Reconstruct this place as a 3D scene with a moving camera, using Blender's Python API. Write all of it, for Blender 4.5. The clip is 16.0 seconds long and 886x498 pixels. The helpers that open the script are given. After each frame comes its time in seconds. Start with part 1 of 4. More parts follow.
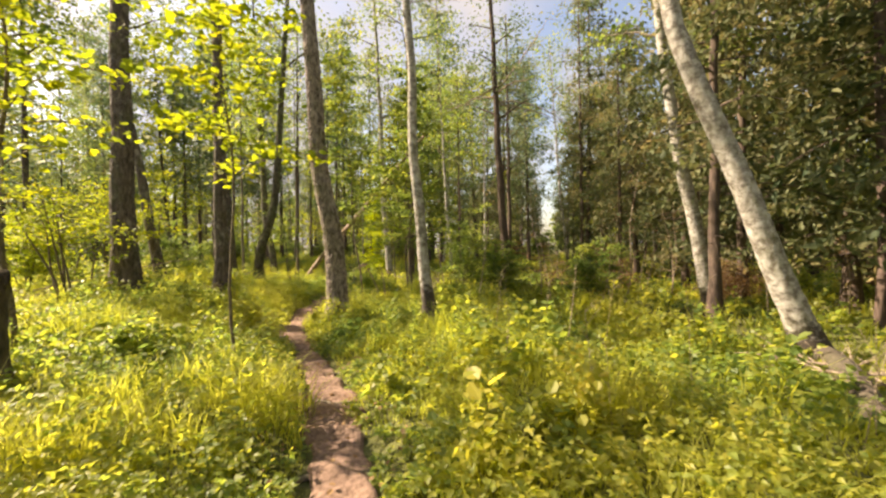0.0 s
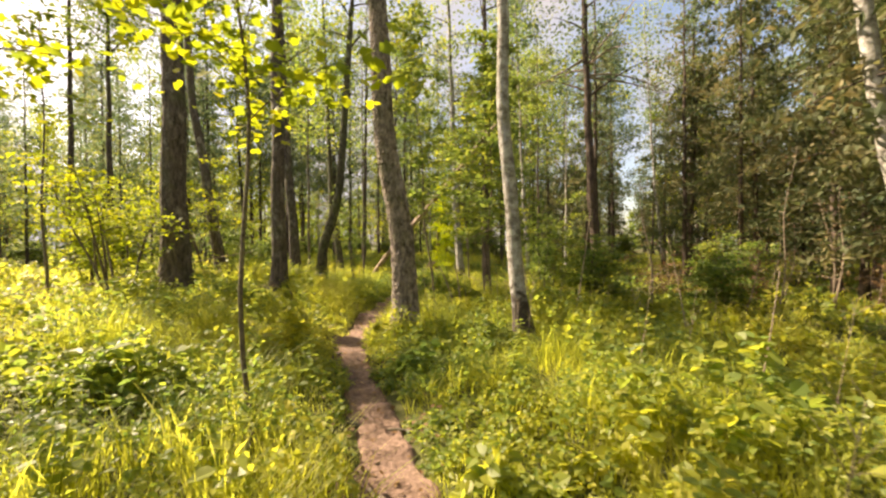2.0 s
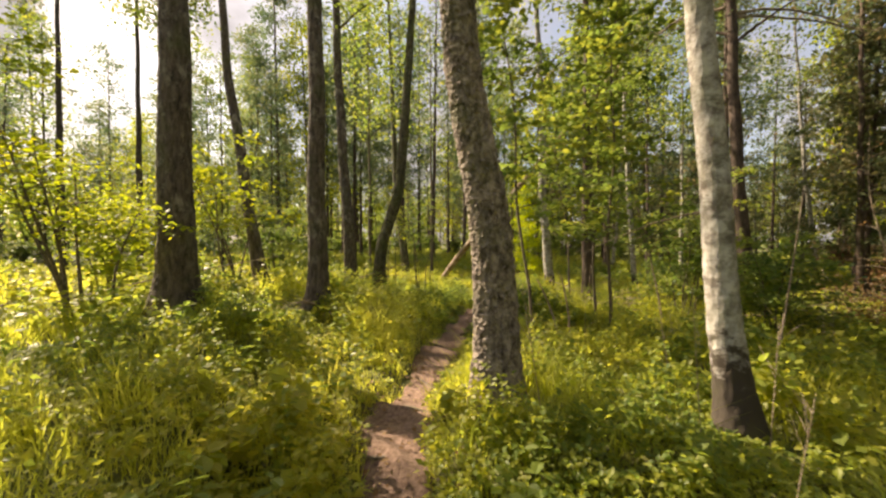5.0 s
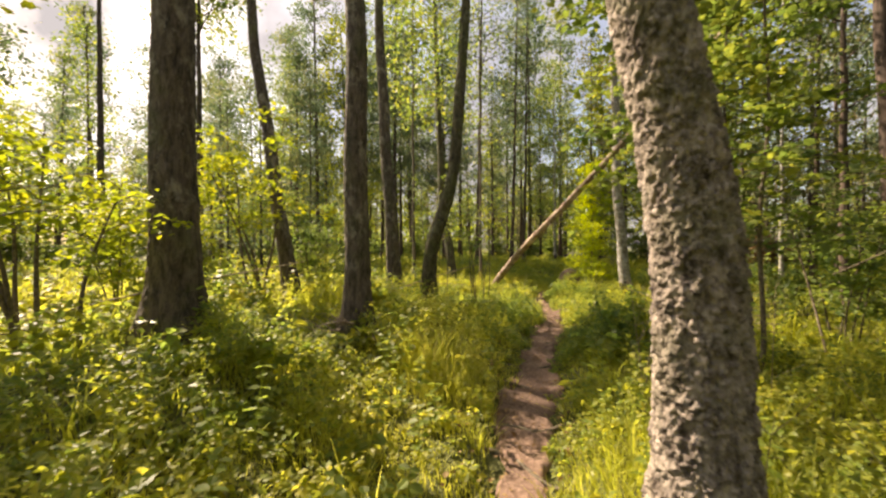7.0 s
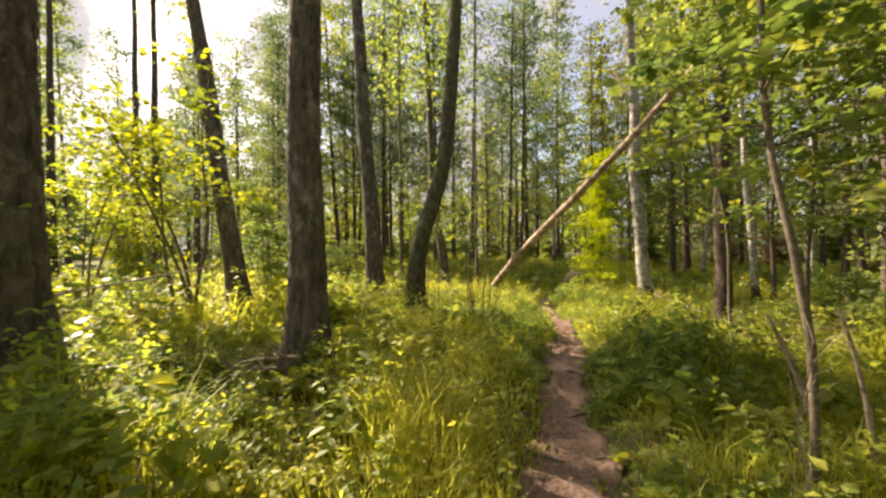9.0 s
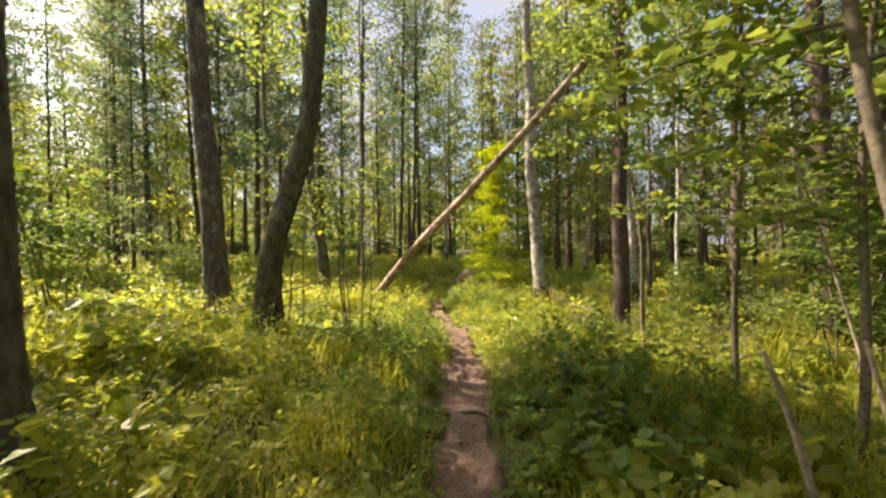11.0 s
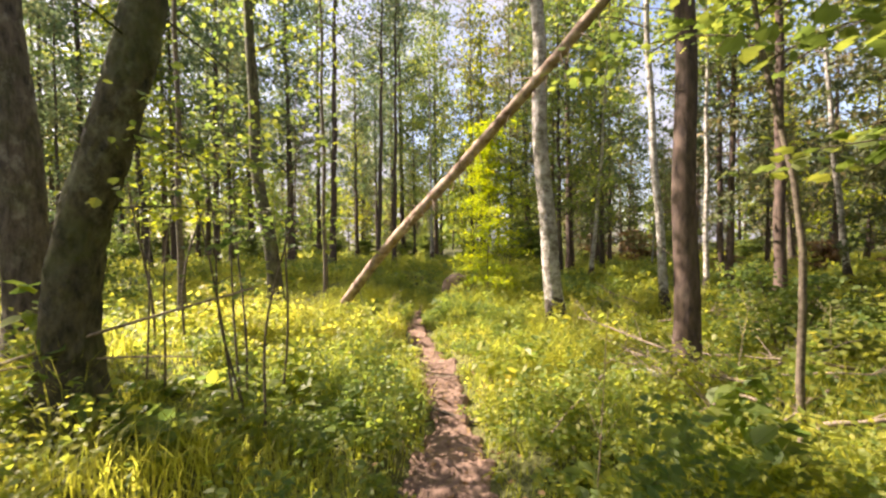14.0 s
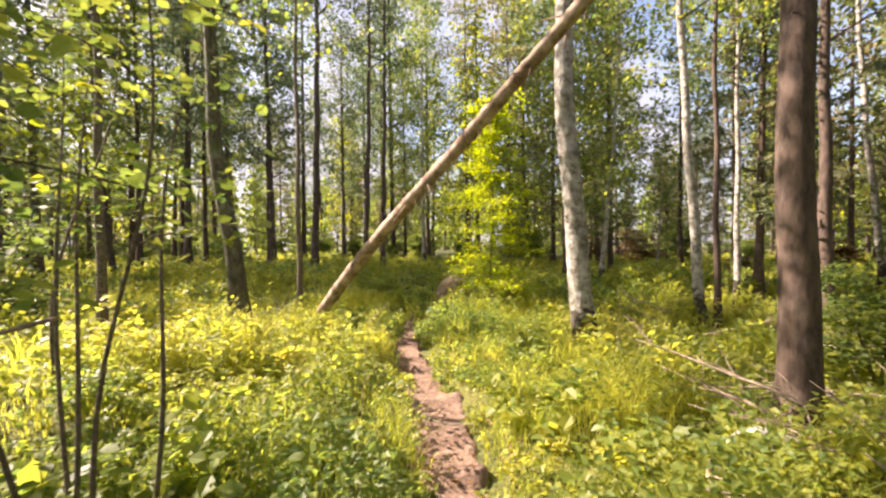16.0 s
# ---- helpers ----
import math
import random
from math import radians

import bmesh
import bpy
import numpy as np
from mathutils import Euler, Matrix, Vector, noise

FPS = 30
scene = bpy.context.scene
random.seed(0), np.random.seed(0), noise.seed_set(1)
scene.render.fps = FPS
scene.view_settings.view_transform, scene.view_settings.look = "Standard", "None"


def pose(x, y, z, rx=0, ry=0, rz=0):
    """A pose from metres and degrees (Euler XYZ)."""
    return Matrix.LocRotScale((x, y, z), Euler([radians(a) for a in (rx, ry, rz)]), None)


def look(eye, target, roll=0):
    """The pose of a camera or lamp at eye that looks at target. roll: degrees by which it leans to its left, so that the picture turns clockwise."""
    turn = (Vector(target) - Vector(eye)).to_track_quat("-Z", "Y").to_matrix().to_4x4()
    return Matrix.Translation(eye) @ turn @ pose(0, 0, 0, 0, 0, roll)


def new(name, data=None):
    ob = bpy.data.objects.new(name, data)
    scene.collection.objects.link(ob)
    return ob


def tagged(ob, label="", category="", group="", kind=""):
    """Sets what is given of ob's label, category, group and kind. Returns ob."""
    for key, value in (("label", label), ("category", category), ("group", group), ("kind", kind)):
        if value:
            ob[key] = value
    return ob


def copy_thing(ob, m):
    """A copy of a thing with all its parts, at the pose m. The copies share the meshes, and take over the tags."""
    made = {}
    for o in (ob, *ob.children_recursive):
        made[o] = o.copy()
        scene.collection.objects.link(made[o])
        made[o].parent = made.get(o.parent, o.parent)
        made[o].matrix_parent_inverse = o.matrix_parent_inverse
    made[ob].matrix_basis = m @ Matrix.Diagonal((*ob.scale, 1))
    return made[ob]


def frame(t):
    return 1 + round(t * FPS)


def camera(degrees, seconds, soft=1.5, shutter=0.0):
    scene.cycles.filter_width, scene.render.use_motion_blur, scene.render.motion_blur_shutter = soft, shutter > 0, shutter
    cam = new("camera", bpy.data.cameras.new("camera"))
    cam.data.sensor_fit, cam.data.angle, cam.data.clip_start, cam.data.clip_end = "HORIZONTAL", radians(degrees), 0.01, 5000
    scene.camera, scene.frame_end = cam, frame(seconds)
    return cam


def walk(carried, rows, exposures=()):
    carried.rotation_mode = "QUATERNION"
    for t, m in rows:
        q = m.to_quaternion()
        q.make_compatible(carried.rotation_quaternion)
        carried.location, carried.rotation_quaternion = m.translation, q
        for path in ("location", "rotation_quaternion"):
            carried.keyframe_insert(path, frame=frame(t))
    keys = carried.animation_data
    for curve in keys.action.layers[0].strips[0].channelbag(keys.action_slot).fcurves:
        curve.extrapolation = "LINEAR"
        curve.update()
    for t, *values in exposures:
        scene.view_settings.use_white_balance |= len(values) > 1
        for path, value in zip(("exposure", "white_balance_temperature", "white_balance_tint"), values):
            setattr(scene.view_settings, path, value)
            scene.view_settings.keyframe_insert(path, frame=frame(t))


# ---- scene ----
cam = camera(95.2, 16.0, soft=2.4, shutter=0.3)
ROWS = [
    (0.0, 0.022, 0.016, 1.639, 0.011, -0.365, -1.049),
    (0.5, -0.081, 0.49, 1.647, -0.086, -0.328, -0.826),
    (1.0, -0.214, 0.932, 1.658, 1.473, -0.359, -0.667),
    (1.5, -0.349, 1.407, 1.652, 5.493, -0.44, -0.538),
    (2.0, -0.504, 1.891, 1.59, 9.112, -0.505, -0.45),
    (2.5, -0.634, 2.316, 1.621, 10.352, -0.562, -0.44),
    (3.0, -0.76, 2.813, 1.602, 11.864, -0.527, -0.529),
    (3.5, -0.924, 3.303, 1.605, 13.348, -0.56, -0.582),
    (4.0, -1.069, 3.757, 1.624, 14.547, -0.643, -0.481),
    (4.5, -1.253, 4.241, 1.625, 16.742, -0.671, -0.351),
    (5.0, -1.441, 4.683, 1.662, 18.878, -0.696, -0.318),
    (7.5, -2.749, 6.557, 1.626, 24.497, -0.182, -0.474),
    (8.0, -2.91, 6.972, 1.598, 24.65, -0.185, -0.596),
    (8.5, -3.06, 7.349, 1.572, 24.52, -0.085, -0.589),
    (9.0, -3.15, 7.703, 1.6, 23.096, -0.043, -0.592),
    (9.5, -3.221, 8.035, 1.617, 18.322, -0.155, -0.468),
    (10.0, -3.312, 8.373, 1.628, 12.994, -0.183, -0.448),
    (12.5, -3.45, 10.52, 1.625, 6.723, -0.801, -0.664),
    (13.0, -3.495, 10.905, 1.63, 6.665, -0.79, -0.757),
    (13.5, -3.55, 11.287, 1.62, 6.551, -0.754, -0.825),
    (14.0, -3.622, 11.67, 1.586, 6.327, -0.71, -0.818),
    (14.5, -3.694, 12.091, 1.55, 6.117, -0.657, -0.845),
    (15.0, -3.782, 12.443, 1.54, 5.806, -0.561, -0.857),
    (15.5, -3.877, 12.805, 1.535, 5.429, -0.488, -0.824),
    (16.0, -3.898, 13.18, 1.513, 5.036, -0.512, -0.808),
]
walk(cam, [(t, pose(x, y, z, 90 + pitch, -roll, yaw)) for t, x, y, z, yaw, pitch, roll in ROWS], [
    (0.0, 1.65, 8100, 18), (1.5, 1.65, 8100, 18), (3.0, 1.48, 8200, 18), (5.0, 1.35, 8100, 17), (7.5, 1.4, 8000, 18), (9.5, 1.6, 7600, 18),
    (12.5, 1.65, 7100, 15), (13.5, 1.8, 7000, 21), (14.5, 2.0, 7000, 26), (16.0, 1.95, 7100, 27)])

# ---- light ----
SUN_TO = Vector((-1.0, 0.25, 0.86)).normalized()
world = bpy.data.worlds.new("sky")
scene.world = world
world.use_nodes = True
wn, wl = world.node_tree.nodes, world.node_tree.links
sky = wn.new("ShaderNodeTexSky")
sky.sky_type, sky.sun_disc = "NISHITA", False
sky.sun_elevation = math.asin(SUN_TO.z)
sky.sun_rotation = math.atan2(SUN_TO.x, SUN_TO.y)
sky.air_density, sky.dust_density = 1.0, 2.0
wn["Background"].inputs[1].default_value = 0.095
wcoord = wn.new("ShaderNodeTexCoord")
cloud = wn.new("ShaderNodeTexNoise")
cloud.inputs["Scale"].default_value, cloud.inputs["Detail"].default_value = 3.0, 6.0
cramp = wn.new("ShaderNodeValToRGB")
cramp.color_ramp.elements[0].position, cramp.color_ramp.elements[1].position = 0.42, 0.62
cmix = wn.new("ShaderNodeMix")
cmix.data_type = "RGBA"
cmix.inputs[7].default_value = (2.6, 2.75, 3.1, 1)
wl.new(wcoord.outputs["Generated"], cloud.inputs["Vector"])
wl.new(cloud.outputs[0], cramp.inputs[0])
wl.new(cramp.outputs[0], cmix.inputs[0])
wl.new(sky.outputs[0], cmix.inputs[6])
wl.new(cmix.outputs[2], wn["Background"].inputs[0])
sun = new("sun", bpy.data.lights.new("sun", "SUN"))
sun.data.energy, sun.data.angle, sun.data.color = 5.0, radians(0.6), (1.0, 0.93, 0.8)
sun.matrix_world = look((0, 0, 30), Vector((0, 0, 30)) - SUN_TO)


# ---- materials ----
def material(name, rough=0.8):
    m = bpy.data.materials.new(name)
    m.use_nodes = True
    b = m.node_tree.nodes["Principled BSDF"]
    b.inputs["Roughness"].default_value = rough
    return m, m.node_tree.nodes, m.node_tree.links, b


def ramp(n, stops):
    r = n.new("ShaderNodeValToRGB")
    while len(r.color_ramp.elements) < len(stops):
        r.color_ramp.elements.new(0.5)
    for e, (p, c) in zip(r.color_ramp.elements, stops):
        e.position, e.color = p, (*c, 1)
    return r


def noise_node(n, l, scale, detail=4.0, stretch=(1, 1, 1), rough=0.6):
    tc, mp, nz = n.new("ShaderNodeTexCoord"), n.new("ShaderNodeMapping"), n.new("ShaderNodeTexNoise")
    mp.inputs["Scale"].default_value = stretch
    nz.inputs["Scale"].default_value, nz.inputs["Detail"].default_value, nz.inputs["Roughness"].default_value = scale, detail, rough
    l.new(tc.outputs["Object"], mp.inputs[0])
    l.new(mp.outputs[0], nz.inputs["Vector"])
    return nz


def mixed(n, l, fac, a, b):
    m = n.new("ShaderNodeMix")
    m.data_type = "RGBA"
    for value, slot in ((fac, 0), (a, 6), (b, 7)):
        if isinstance(value, bpy.types.NodeSocket):
            l.new(value, m.inputs[slot])
        else:
            m.inputs[slot].default_value = value if slot == 0 else (*value, 1)
    return m.outputs[2]


def leaf_material(name, stops, patch=0.35, glow=0.5, rough=0.55):
    """Leaves: a tone for each leaf and for each patch of ground, and light that passes through."""
    m, n, l, b = material(name, rough)
    geo = n.new("ShaderNodeNewGeometry")
    nz = noise_node(n, l, patch, 2.0)
    add = n.new("ShaderNodeMath")
    add.operation = "MULTIPLY_ADD"
    add.inputs[1].default_value = 0.45
    mul = n.new("ShaderNodeMath")
    mul.operation = "MULTIPLY_ADD"
    mul.inputs[1].default_value, mul.inputs[2].default_value = 1.7, -0.57
    l.new(nz.outputs[0], mul.inputs[0])
    l.new(geo.outputs["Random Per Island"], add.inputs[0])
    l.new(mul.outputs[0], add.inputs[2])
    r = ramp(n, stops)
    l.new(add.outputs[0], r.inputs[0])
    l.new(r.outputs[0], b.inputs["Base Color"])
    b.inputs["Specular IOR Level"].default_value = 0.4
    tr = n.new("ShaderNodeBsdfTranslucent")
    hsv = n.new("ShaderNodeHueSaturation")
    hsv.inputs["Hue"].default_value, hsv.inputs["Saturation"].default_value, hsv.inputs["Value"].default_value = 0.49, 1.1, 2.0
    l.new(r.outputs[0], hsv.inputs["Color"])
    l.new(hsv.outputs[0], tr.inputs[0])
    mx = n.new("ShaderNodeMixShader")
    mx.inputs[0].default_value = glow
    l.new(b.outputs[0], mx.inputs[1])
    l.new(tr.outputs[0], mx.inputs[2])
    l.new(mx.outputs[0], n["Material Output"].inputs[0])
    return m


def bark_material(name, dark, light, scale=14.0, stretch=(1, 1, 0.25), moss=0.35, bump=0.6, bands=False, lichen=None):
    m, n, l, b = material(name, 0.9)
    nz = noise_node(n, l, scale, 8.0, stretch, 0.7)
    r = ramp(n, [(0.36, dark), (0.62, light)])
    l.new(nz.outputs[0], r.inputs[0])
    out = r.outputs[0]
    if bands:
        nb = noise_node(n, l, 6.0, 6.0, (1, 1, 1.6), 0.7)
        rb = ramp(n, [(0.5, (0, 0, 0)), (0.6, (0.75, 0.75, 0.75))])
        l.new(nb.outputs[0], rb.inputs[0])
        out = mixed(n, l, rb.outputs[0], out, (0.1, 0.08, 0.06))
        tc, sep, foot = n.new("ShaderNodeTexCoord"), n.new("ShaderNodeSeparateXYZ"), n.new("ShaderNodeMath")
        l.new(tc.outputs["Object"], sep.inputs[0])
        foot.operation = "MULTIPLY_ADD"
        foot.inputs[1].default_value = -0.55
        l.new(sep.outputs[2], foot.inputs[0])
        l.new(nb.outputs[0], foot.inputs[2])
        rf = ramp(n, [(0.08, (0, 0, 0)), (0.2, (1, 1, 1))])
        l.new(foot.outputs[0], rf.inputs[0])
        out = mixed(n, l, rf.outputs[0], out, (0.055, 0.042, 0.03))
    if lichen:
        nl = noise_node(n, l, 5.0, 9.0, (1, 1, 0.7), 0.75)
        rl = ramp(n, [(0.52, (0, 0, 0)), (0.64, (0.75, 0.75, 0.75))])
        tc, sep, up = n.new("ShaderNodeTexCoord"), n.new("ShaderNodeSeparateXYZ"), n.new("ShaderNodeMath")
        l.new(tc.outputs["Object"], sep.inputs[0])
        up.operation = "MULTIPLY_ADD"
        up.use_clamp = True
        up.inputs[1].default_value, up.inputs[2].default_value = 0.9, -0.35
        l.new(sep.outputs[2], up.inputs[0])
        both = n.new("ShaderNodeMath")
        both.operation = "MULTIPLY"
        l.new(nl.outputs[0], rl.inputs[0])
        l.new(rl.outputs[0], both.inputs[0])
        l.new(up.outputs[0], both.inputs[1])
        out = mixed(n, l, both.outputs[0], out, lichen)
    ng = noise_node(n, l, 2.2, 5.0)
    rg = ramp(n, [(0.5, (0, 0, 0)), (0.7, (moss, moss, moss))])
    l.new(ng.outputs[0], rg.inputs[0])
    out = mixed(n, l, rg.outputs[0], out, (0.09, 0.11, 0.03))
    l.new(out, b.inputs["Base Color"])
    bp = n.new("ShaderNodeBump")
    bp.inputs["Strength"].default_value, bp.inputs["Distance"].default_value = bump, 0.02
    l.new(nz.outputs[0], bp.inputs["Height"])
    l.new(bp.outputs[0], b.inputs["Normal"])
    return m


HERB = leaf_material("herb_leaf", [(0.0, (0.08, 0.14, 0.045)), (0.35, (0.155, 0.21, 0.048)), (0.7, (0.3, 0.31, 0.055)), (1.0, (0.45, 0.41, 0.085))], glow=0.58, rough=0.47)
GRASS = leaf_material("grass_blade", [(0.0, (0.09, 0.14, 0.035)), (0.35, (0.23, 0.26, 0.05)), (0.7, (0.36, 0.37, 0.07)), (1.0, (0.46, 0.44, 0.12))], 0.3, 0.62)
YELLOW = leaf_material("yellow_green_leaf", [(0.0, (0.08, 0.12, 0.025)), (0.5, (0.18, 0.22, 0.03)), (1.0, (0.31, 0.3, 0.04))], 1.5, 0.6)
LIME = leaf_material("lime_leaf", [(0.0, (0.13, 0.2, 0.025)), (0.5, (0.25, 0.31, 0.03)), (1.0, (0.41, 0.42, 0.04))], 1.5, 0.55)
GREEN = leaf_material("green_leaf", [(0.0, (0.055, 0.105, 0.03)), (0.5, (0.14, 0.19, 0.045)), (1.0, (0.29, 0.29, 0.055))], 1.0, 0.5)
NEEDLE = leaf_material("needles", [(0.0, (0.04, 0.07, 0.03)), (0.5, (0.11, 0.125, 0.05)), (1.0, (0.26, 0.2, 0.09))], 0.5, 0.3, 0.7)
PINE_NEEDLE = leaf_material("pine_needles", [(0.0, (0.05, 0.09, 0.045)), (0.5, (0.11, 0.155, 0.075)), (1.0, (0.23, 0.22, 0.09))], 0.5, 0.4, 0.7)
DRY = leaf_material("dry_leaf", [(0.0, (0.11, 0.06, 0.025)), (0.5, (0.2, 0.12, 0.05)), (1.0, (0.33, 0.24, 0.12))], 2.0, 0.3, 0.8)
ALDER = bark_material("grey_alder_bark", (0.06, 0.042, 0.03), (0.46, 0.385, 0.32), 15.0, (1, 1, 0.5), 0.55, 1.0)
DARK_BARK = bark_material("dark_bark", (0.022, 0.016, 0.011), (0.12, 0.09, 0.065), 16.0, (1, 1, 0.3), 0.3, 0.9)
MOTTLED = bark_material("mottled_grey_bark", (0.03, 0.022, 0.016), (0.16, 0.125, 0.095), 17.0, (1, 1, 0.3), 0.45, 1.0, lichen=(0.34, 0.31, 0.25))
MOSSY = bark_material("mossy_bark", (0.025, 0.022, 0.012), (0.14, 0.12, 0.07), 15.0, (1, 1, 0.4), 0.9, 1.0, lichen=(0.24, 0.24, 0.15))
STRIPPED = bark_material("half_stripped_bark", (0.13, 0.07, 0.04), (0.5, 0.39, 0.29), 4.0, (1, 1, 1), 0.1, 0.7)
BIRCH = bark_material("birch_bark", (0.17, 0.145, 0.115), (0.52, 0.5, 0.45), 10.0, (1, 1, 0.8), 0.3, 0.8, True)
PINE_BARK = bark_material("pine_bark", (0.035, 0.023, 0.017), (0.13, 0.088, 0.066), 14.0, (1, 1, 0.3), 0.12, 0.8)
TWIG = bark_material("twig_bark", (0.06, 0.045, 0.03), (0.2, 0.16, 0.11), 30.0, (1, 1, 1), 0.2, 0.3)
DEADWOOD = bark_material("dead_wood", (0.14, 0.1, 0.066), (0.42, 0.33, 0.24), 22.0, (1, 1, 1), 0.15, 0.5)


def soil_material():
    m, n, l, b = material("forest_soil", 0.95)
    big, fine = noise_node(n, l, 1.3, 5.0), noise_node(n, l, 26.0, 8.0)
    r1 = ramp(n, [(0.35, (0.085, 0.046, 0.03)), (0.68, (0.24, 0.145, 0.1))])
    r2 = ramp(n, [(0.35, (0.07, 0.04, 0.025)), (0.6, (0.4, 0.27, 0.2))])
    l.new(big.outputs[0], r1.inputs[0])
    l.new(fine.outputs[0], r2.inputs[0])
    l.new(mixed(n, l, 0.4, r1.outputs[0], r2.outputs[0]), b.inputs["Base Color"])
    bp = n.new("ShaderNodeBump")
    bp.inputs["Strength"].default_value, bp.inputs["Distance"].default_value = 0.8, 0.03
    l.new(fine.outputs[0], bp.inputs["Height"])
    l.new(bp.outputs[0], b.inputs["Normal"])
    return m


def floor_material():
    """Litter, moss and low green between the plants."""
    m, n, l, b = material("forest_floor", 0.95)
    big, fine = noise_node(n, l, 0.5, 6.0), noise_node(n, l, 18.0, 8.0)
    r1 = ramp(n, [(0.38, (0.07, 0.1, 0.014)), (0.66, (0.17, 0.18, 0.03))])
    r2 = ramp(n, [(0.35, (0.035, 0.028, 0.014)), (0.7, (0.15, 0.13, 0.045))])
    l.new(big.outputs[0], r1.inputs[0])
    l.new(fine.outputs[0], r2.inputs[0])
    l.new(mixed(n, l, 0.5, r1.outputs[0], r2.outputs[0]), b.inputs["Base Color"])
    bp = n.new("ShaderNodeBump")
    bp.inputs["Strength"].default_value, bp.inputs["Distance"].default_value = 1.0, 0.05
    l.new(fine.outputs[0], bp.inputs["Height"])
    l.new(bp.outputs[0], b.inputs["Normal"])
    return m


SOIL, FLOOR = soil_material(), floor_material()
ROCK = bark_material("rock", (0.09, 0.06, 0.04), (0.24, 0.17, 0.11), 6.0, (1, 1, 1), 0.4, 0.6)

PALE_ROCK = bark_material("pale_rock", (0.28, 0.26, 0.22), (0.58, 0.55, 0.48), 9.0, (1, 1, 1), 0.3, 0.6)

# ---- mesh helpers ----
rng = np.random.default_rng(7)


def mesh_of(name, V, faces, mat, smooth=False):
    """A mesh from vertices and a list of index arrays, each of three or four columns."""
    me = bpy.data.meshes.new(name)
    faces = [np.asarray(f, dtype=np.int32) for f in faces if len(f)]
    sizes = np.concatenate([np.full(len(f), f.shape[1], dtype=np.int32) for f in faces])
    loops = np.concatenate([f.ravel() for f in faces])
    me.vertices.add(len(V))
    me.vertices.foreach_set("co", np.asarray(V, dtype=np.float32).ravel())
    me.loops.add(len(loops))
    me.loops.foreach_set("vertex_index", loops)
    me.polygons.add(len(sizes))
    me.polygons.foreach_set("loop_start", np.concatenate([[0], np.cumsum(sizes)[:-1]]).astype(np.int32))
    me.polygons.foreach_set("use_smooth", np.full(len(sizes), smooth))
    me.update(calc_edges=True)
    me.materials.append(mat)
    return me


def child(name, me, parent, label="", kind=""):
    ob = new(name, me)
    ob.parent = parent
    return tagged(ob, label, kind=kind)


def wobble(P, amp, scale):
    """A cheap smooth wobble of points, without a fixed period."""
    x, y, z = (np.asarray(P) * scale).T
    return amp * (np.sin(x * 1.7 + 1.3 * np.sin(y * 2.3 + z)) + np.sin(y * 2.9 + 1.7 * np.sin(z * 1.9 + x)) + np.sin(z * 3.7 + x * 1.1 + 2 * np.sin(y))) / 3


def smooth(v, a, b):
    t = np.clip((v - a) / (b - a), 0, 1)
    return t * t * (3 - 2 * t)


def plates(a, z, R, gen, wide=0.03, tall=0.06):
    """Bark plates on a stem: 1 on a plate, 0 in the cracks between, and each plate's own lift. a: angle, z: height."""
    cols = max(6, int(round(2 * np.pi * R / wide)))
    u, v = a / (2 * np.pi) * cols, z / tall
    iu, iv = np.floor(u).astype(int), np.floor(v).astype(int)
    ju, jv, lift = gen.uniform(0.1, 0.9, (64, 512)), gen.uniform(0.1, 0.9, (64, 512)), gen.uniform(0, 1, (64, 512))
    u = u + 0.25 * np.sin(v * 5.3 + 2 * np.sin(u * 3.1))
    v = v + 0.2 * np.sin(u * 6.1 + 2 * np.sin(v * 2.7))
    best, second, own = np.full(u.shape, 9.0), np.full(u.shape, 9.0), np.zeros(u.shape)
    for di in (-1, 0, 1):
        for dj in (-1, 0, 1):
            ci, cj = (iu + di) % cols % 64, (iv + dj) % 512
            d = np.hypot(iu + di + ju[ci, cj] - u, iv + dj + jv[ci, cj] - v)
            closer = d < best
            second = np.where(closer, best, np.minimum(second, d))
            own = np.where(closer, lift[ci, cj] + 0.6 * (iv + dj + jv[ci, cj] - v), own)
            best = np.minimum(best, d)
    return smooth(second - best, 0.02, 0.12), own


